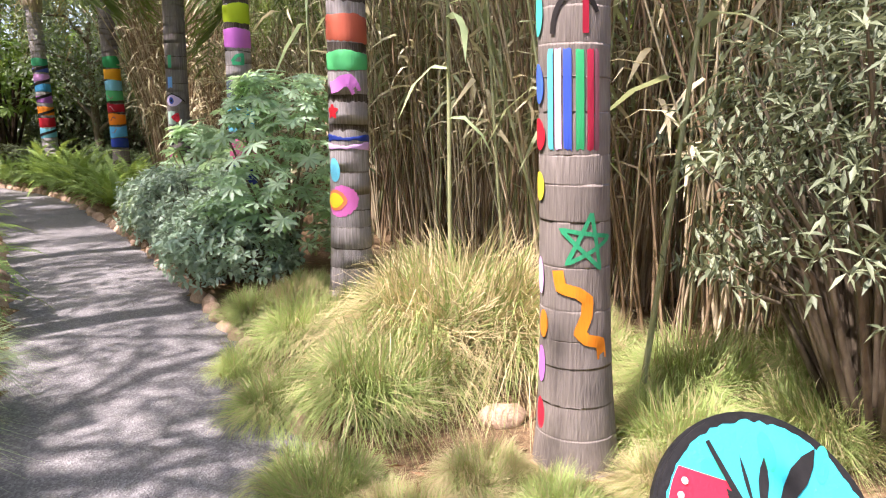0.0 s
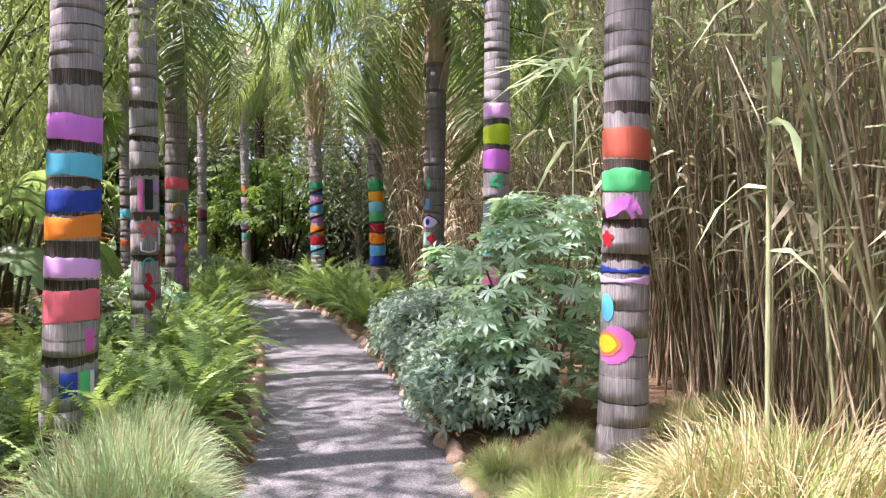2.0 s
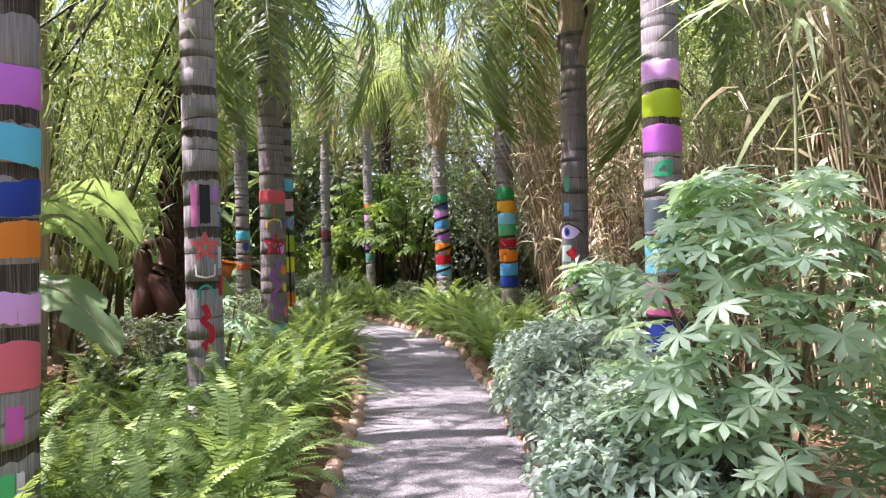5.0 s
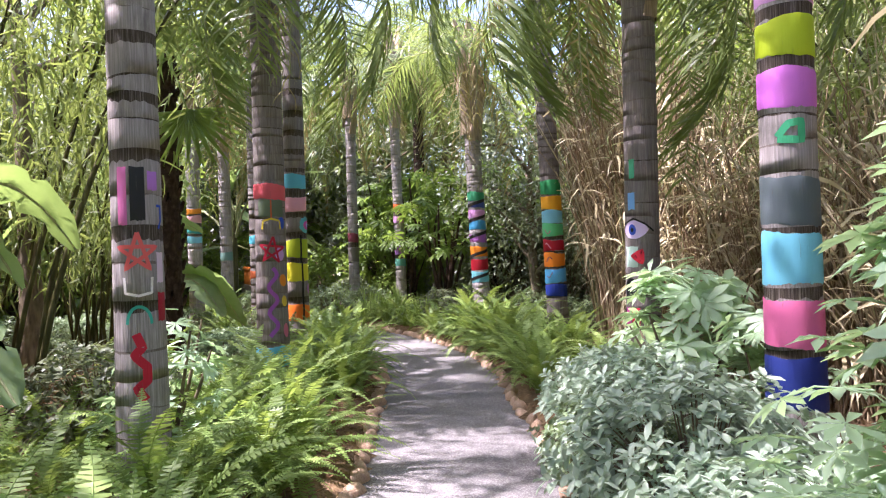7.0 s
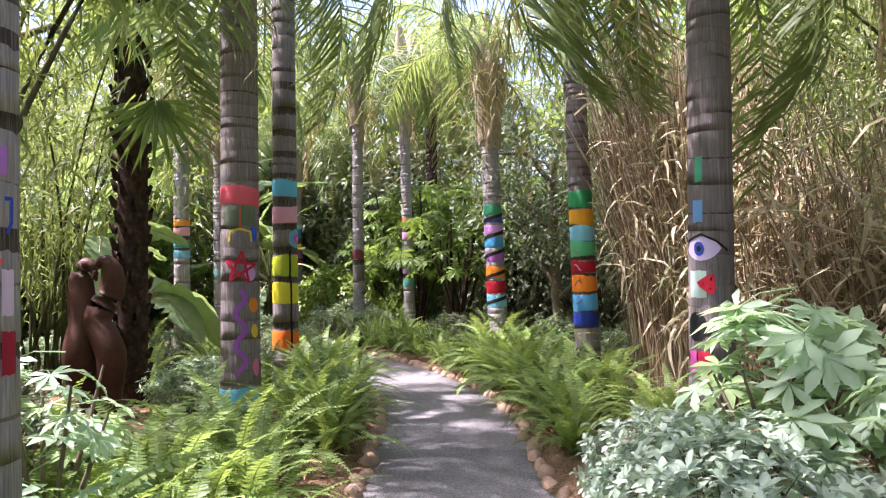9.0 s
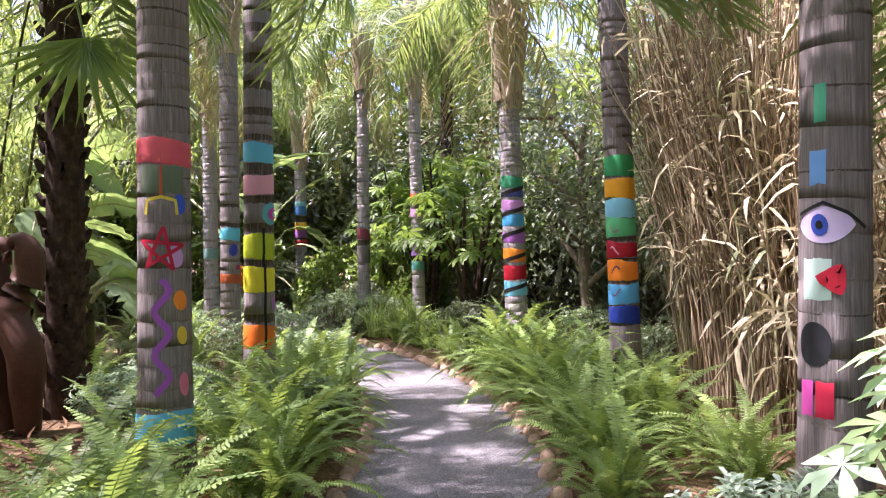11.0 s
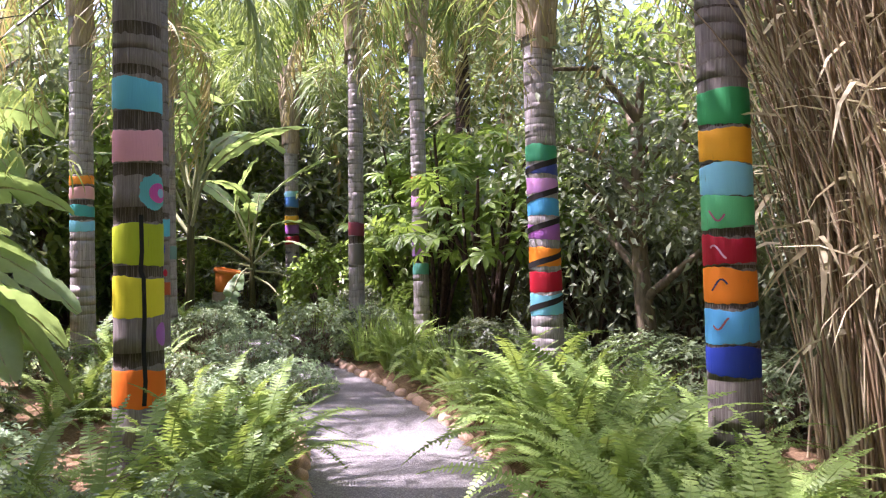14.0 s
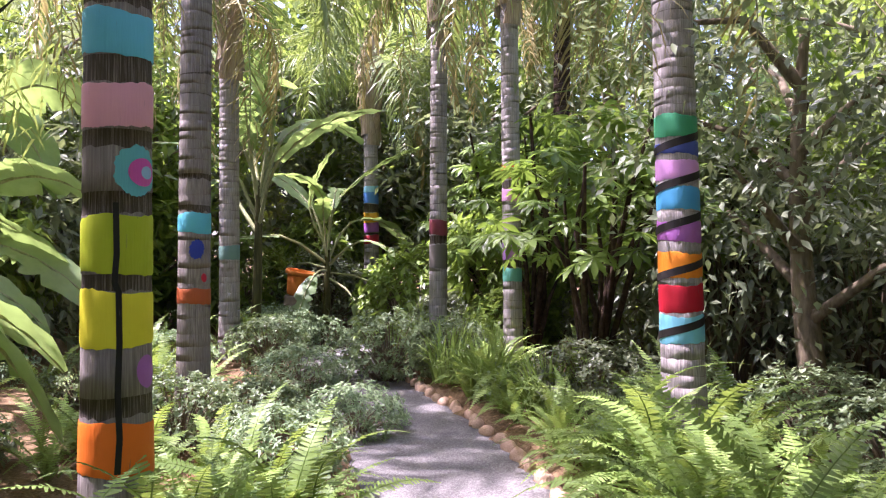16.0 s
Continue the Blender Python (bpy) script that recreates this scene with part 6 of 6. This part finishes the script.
st = tagged(new("tree_stump", lathe("tree_stump", [(0.30, 0.0), (0.24, 0.08), (0.21, 0.4), (0.20, 0.72), (0.18, 0.77), (0.001, 0.775)], 18, WOOD)), "short grey wooden stump", "stump")
st.matrix_basis = at(-15.75, 17.2, 0.02)


def statue(x, y):
    """Two leaning brown limbs of a garden sculpture, one plain mesh."""
    pieces = []
    for pts, rad, dy in (([(-0.05, 1.30), (-0.10, 1.43), (-0.16, 1.46), (-0.22, 1.37), (-0.21, 1.12), (-0.15, 0.9), (-0.17, 0.70), (-0.18, 0.45), (-0.13, 0.2), (-0.11, 0.0)], (0.01, 0.06, 0.095, 0.115, 0.13, 0.14, 0.15, 0.12, 0.09, 0.08), 0.03),
                         ([(0.03, 1.32), (0.08, 1.45), (0.13, 1.48), (0.19, 1.40), (0.19, 1.2), (0.10, 1.02), (0.08, 0.9), (0.15, 0.78), (0.23, 0.58), (0.21, 0.3), (0.19, 0.0)], (0.01, 0.06, 0.09, 0.105, 0.11, 0.115, 0.12, 0.12, 0.11, 0.09, 0.08), -0.03)):
        line = smooth_line(pts, 0.05)
        t = np.linspace(0, 1, len(line))
        pieces.append(tube(np.stack([line[:, 0] + 1.5 * dy, dy + 0.05 * np.sin(7 * t), line[:, 1]], 1), 1.14 * np.interp(t, np.linspace(0, 1, len(rad)), rad), 20))
    ob = tagged(new("statue", mk("statue", *join(pieces), BRONZE)), "smooth brown bent abstract sculpture under a palm", "sculpture")
    ob.matrix_basis = at(x, y, 0.1, 34)


statue(-9.0, 9.25)


def rough_palm(x, y, h, r, seed, label, fans=14):
    """A palm with a dark shaggy trunk of old leaf stubs and fan leaves."""
    root = thing("fan_palm", at(x, y, 0.05), label, "palm tree")
    g = rnd(seed)
    t = np.linspace(0, 1, 12)
    part("trunk", mk("trunk", *tube(np.stack([0.03 * np.sin(4 * t), 0 * t, h * t - 0.05], 1), r * (1 - 0.15 * t), 14), DARKBARK), root, "dark shaggy trunk")
    stub = []
    for k in range(150):
        a, z = k * 2.4, h * k / 150
        o = np.array([r * math.cos(a), r * math.sin(a), z])
        e = o + np.array([0.05 * math.cos(a), 0.05 * math.sin(a), 0.09 + g.uniform(-0.02, 0.03)])
        stub.append(tube(np.array([o * [0.9, 0.9, 1], o, e]), [0.05, 0.045, 0.02], 5))
    part("shaggy_bark", mk("shaggy_bark", *join(stub), DARKBARK), root, "cut old leaf stubs")
    for k in range(fans):
        a = k * 137.5
        el = g.uniform(-25, 60)
        m = at(0, 0, h - 0.1, a, g.uniform(0.85, 1.1), 0, el)
        part("fan_leaf", FAN[k % 2], root, "pleated green fan leaf", m)
    for a, el, z in ((-12, 60, 3.85), (28, 35, 4.3), (60, 30, 4.2), (-35, 48, 4.6)):
        part("fan_leaf", FAN[0], root, "hanging green fan leaf", at(0.1, 0, z, a, 1.25, 20, el))


def fan_mesh(seed):
    g = rnd(seed)
    n = 34
    a = np.linspace(-1.9, 1.9, n)
    c = np.array([0.75, 0, 0.12])
    d = np.stack([np.cos(a), np.sin(a), -0.12 - 0.1 * np.abs(a)], 1)
    V, F = scatter(BLADE_V, BLADE_F, np.tile(c, (n, 1)), d, 0.62 * g.uniform(0.9, 1.05, n), 0.045, np.where(np.arange(n) % 2, 0.5, -0.5))
    sv, sf = tube(np.array([(0, 0, 0), (0.4, 0, 0.12), (0.76, 0, 0.12)]), [0.014, 0.01, 0.008], 5)
    return mk("fan_leaf", *join([(sv, np.concatenate([sf[:, [0, 1, 2]], sf[:, [0, 2, 3]]])), (V, F)]), SHRUB)


FAN = [fan_mesh(360), fan_mesh(361)]
rough_palm(-9.33, 9.85, 5.2, 0.16, 362, "fan palm with a dark shaggy trunk")

rk = tagged(new("rock", STONES[2]), "pale weathered rock half hidden in the grass", "rock")
rk.matrix_basis = Matrix.LocRotScale((0.26, 3.0, 0.12), Euler((0.1, 0.2, 0.6)), (0.12, 0.09, 0.07))

# ---------------------------------------------------------------- litter and grit
g = rnd(95)
n = 5200
i = g.integers(0, len(WAY), n)
off = (HALF + 0.12 + np.abs(g.normal(0, 0.9, n))) * np.where(g.uniform(0, 1, n) < 0.5, 1, -1)
pos = np.array([(*(WAY[a] + RIGHT[a] * o + g.normal(0, 0.05, 2)), 0.0) for a, o in zip(i, off)])
pos[:, 2] = [bed(q[0], q[1]) + 0.012 for q in pos]
lv = scatter(LEAF_V, LEAF_F, pos, np.stack([g.normal(0, 1, n), g.normal(0, 1, n), g.normal(0, 0.2, n)], 1), g.uniform(0.04, 0.13, n), g.uniform(0.008, 0.035, n), g.uniform(-0.8, 0.8, n))
tagged(new("leaf_litter", mk("leaf_litter", *lv, LITTER)), "dry brown fallen leaves and twigs on the beds", "leaf litter", kind="stuff")

n = 1500
pos = np.stack([-7.85 + g.normal(0, 0.75, n), 8.4 + g.normal(0, 0.65, n), np.zeros(n)], 1)
pos[:, 2] = [bed(q[0], q[1]) + 0.012 for q in pos]
lv = scatter(LEAF_V, LEAF_F, pos, np.stack([g.normal(0, 1, n), g.normal(0, 1, n), g.normal(0, 0.25, n)], 1), g.uniform(0.05, 0.15, n), g.uniform(0.01, 0.04, n), g.uniform(-0.8, 0.8, n))
tagged(new("leaf_litter", mk("leaf_litter", *lv, LITTER)), "dry reddish-brown fallen leaves before the sculpture", "leaf litter", kind="stuff")

kerb(1, 1.5, 18.0, "row of rounded pinkish stones edging the path")
kerb(-1, 5.6, 18.0, "row of rounded pinkish stones edging the path")
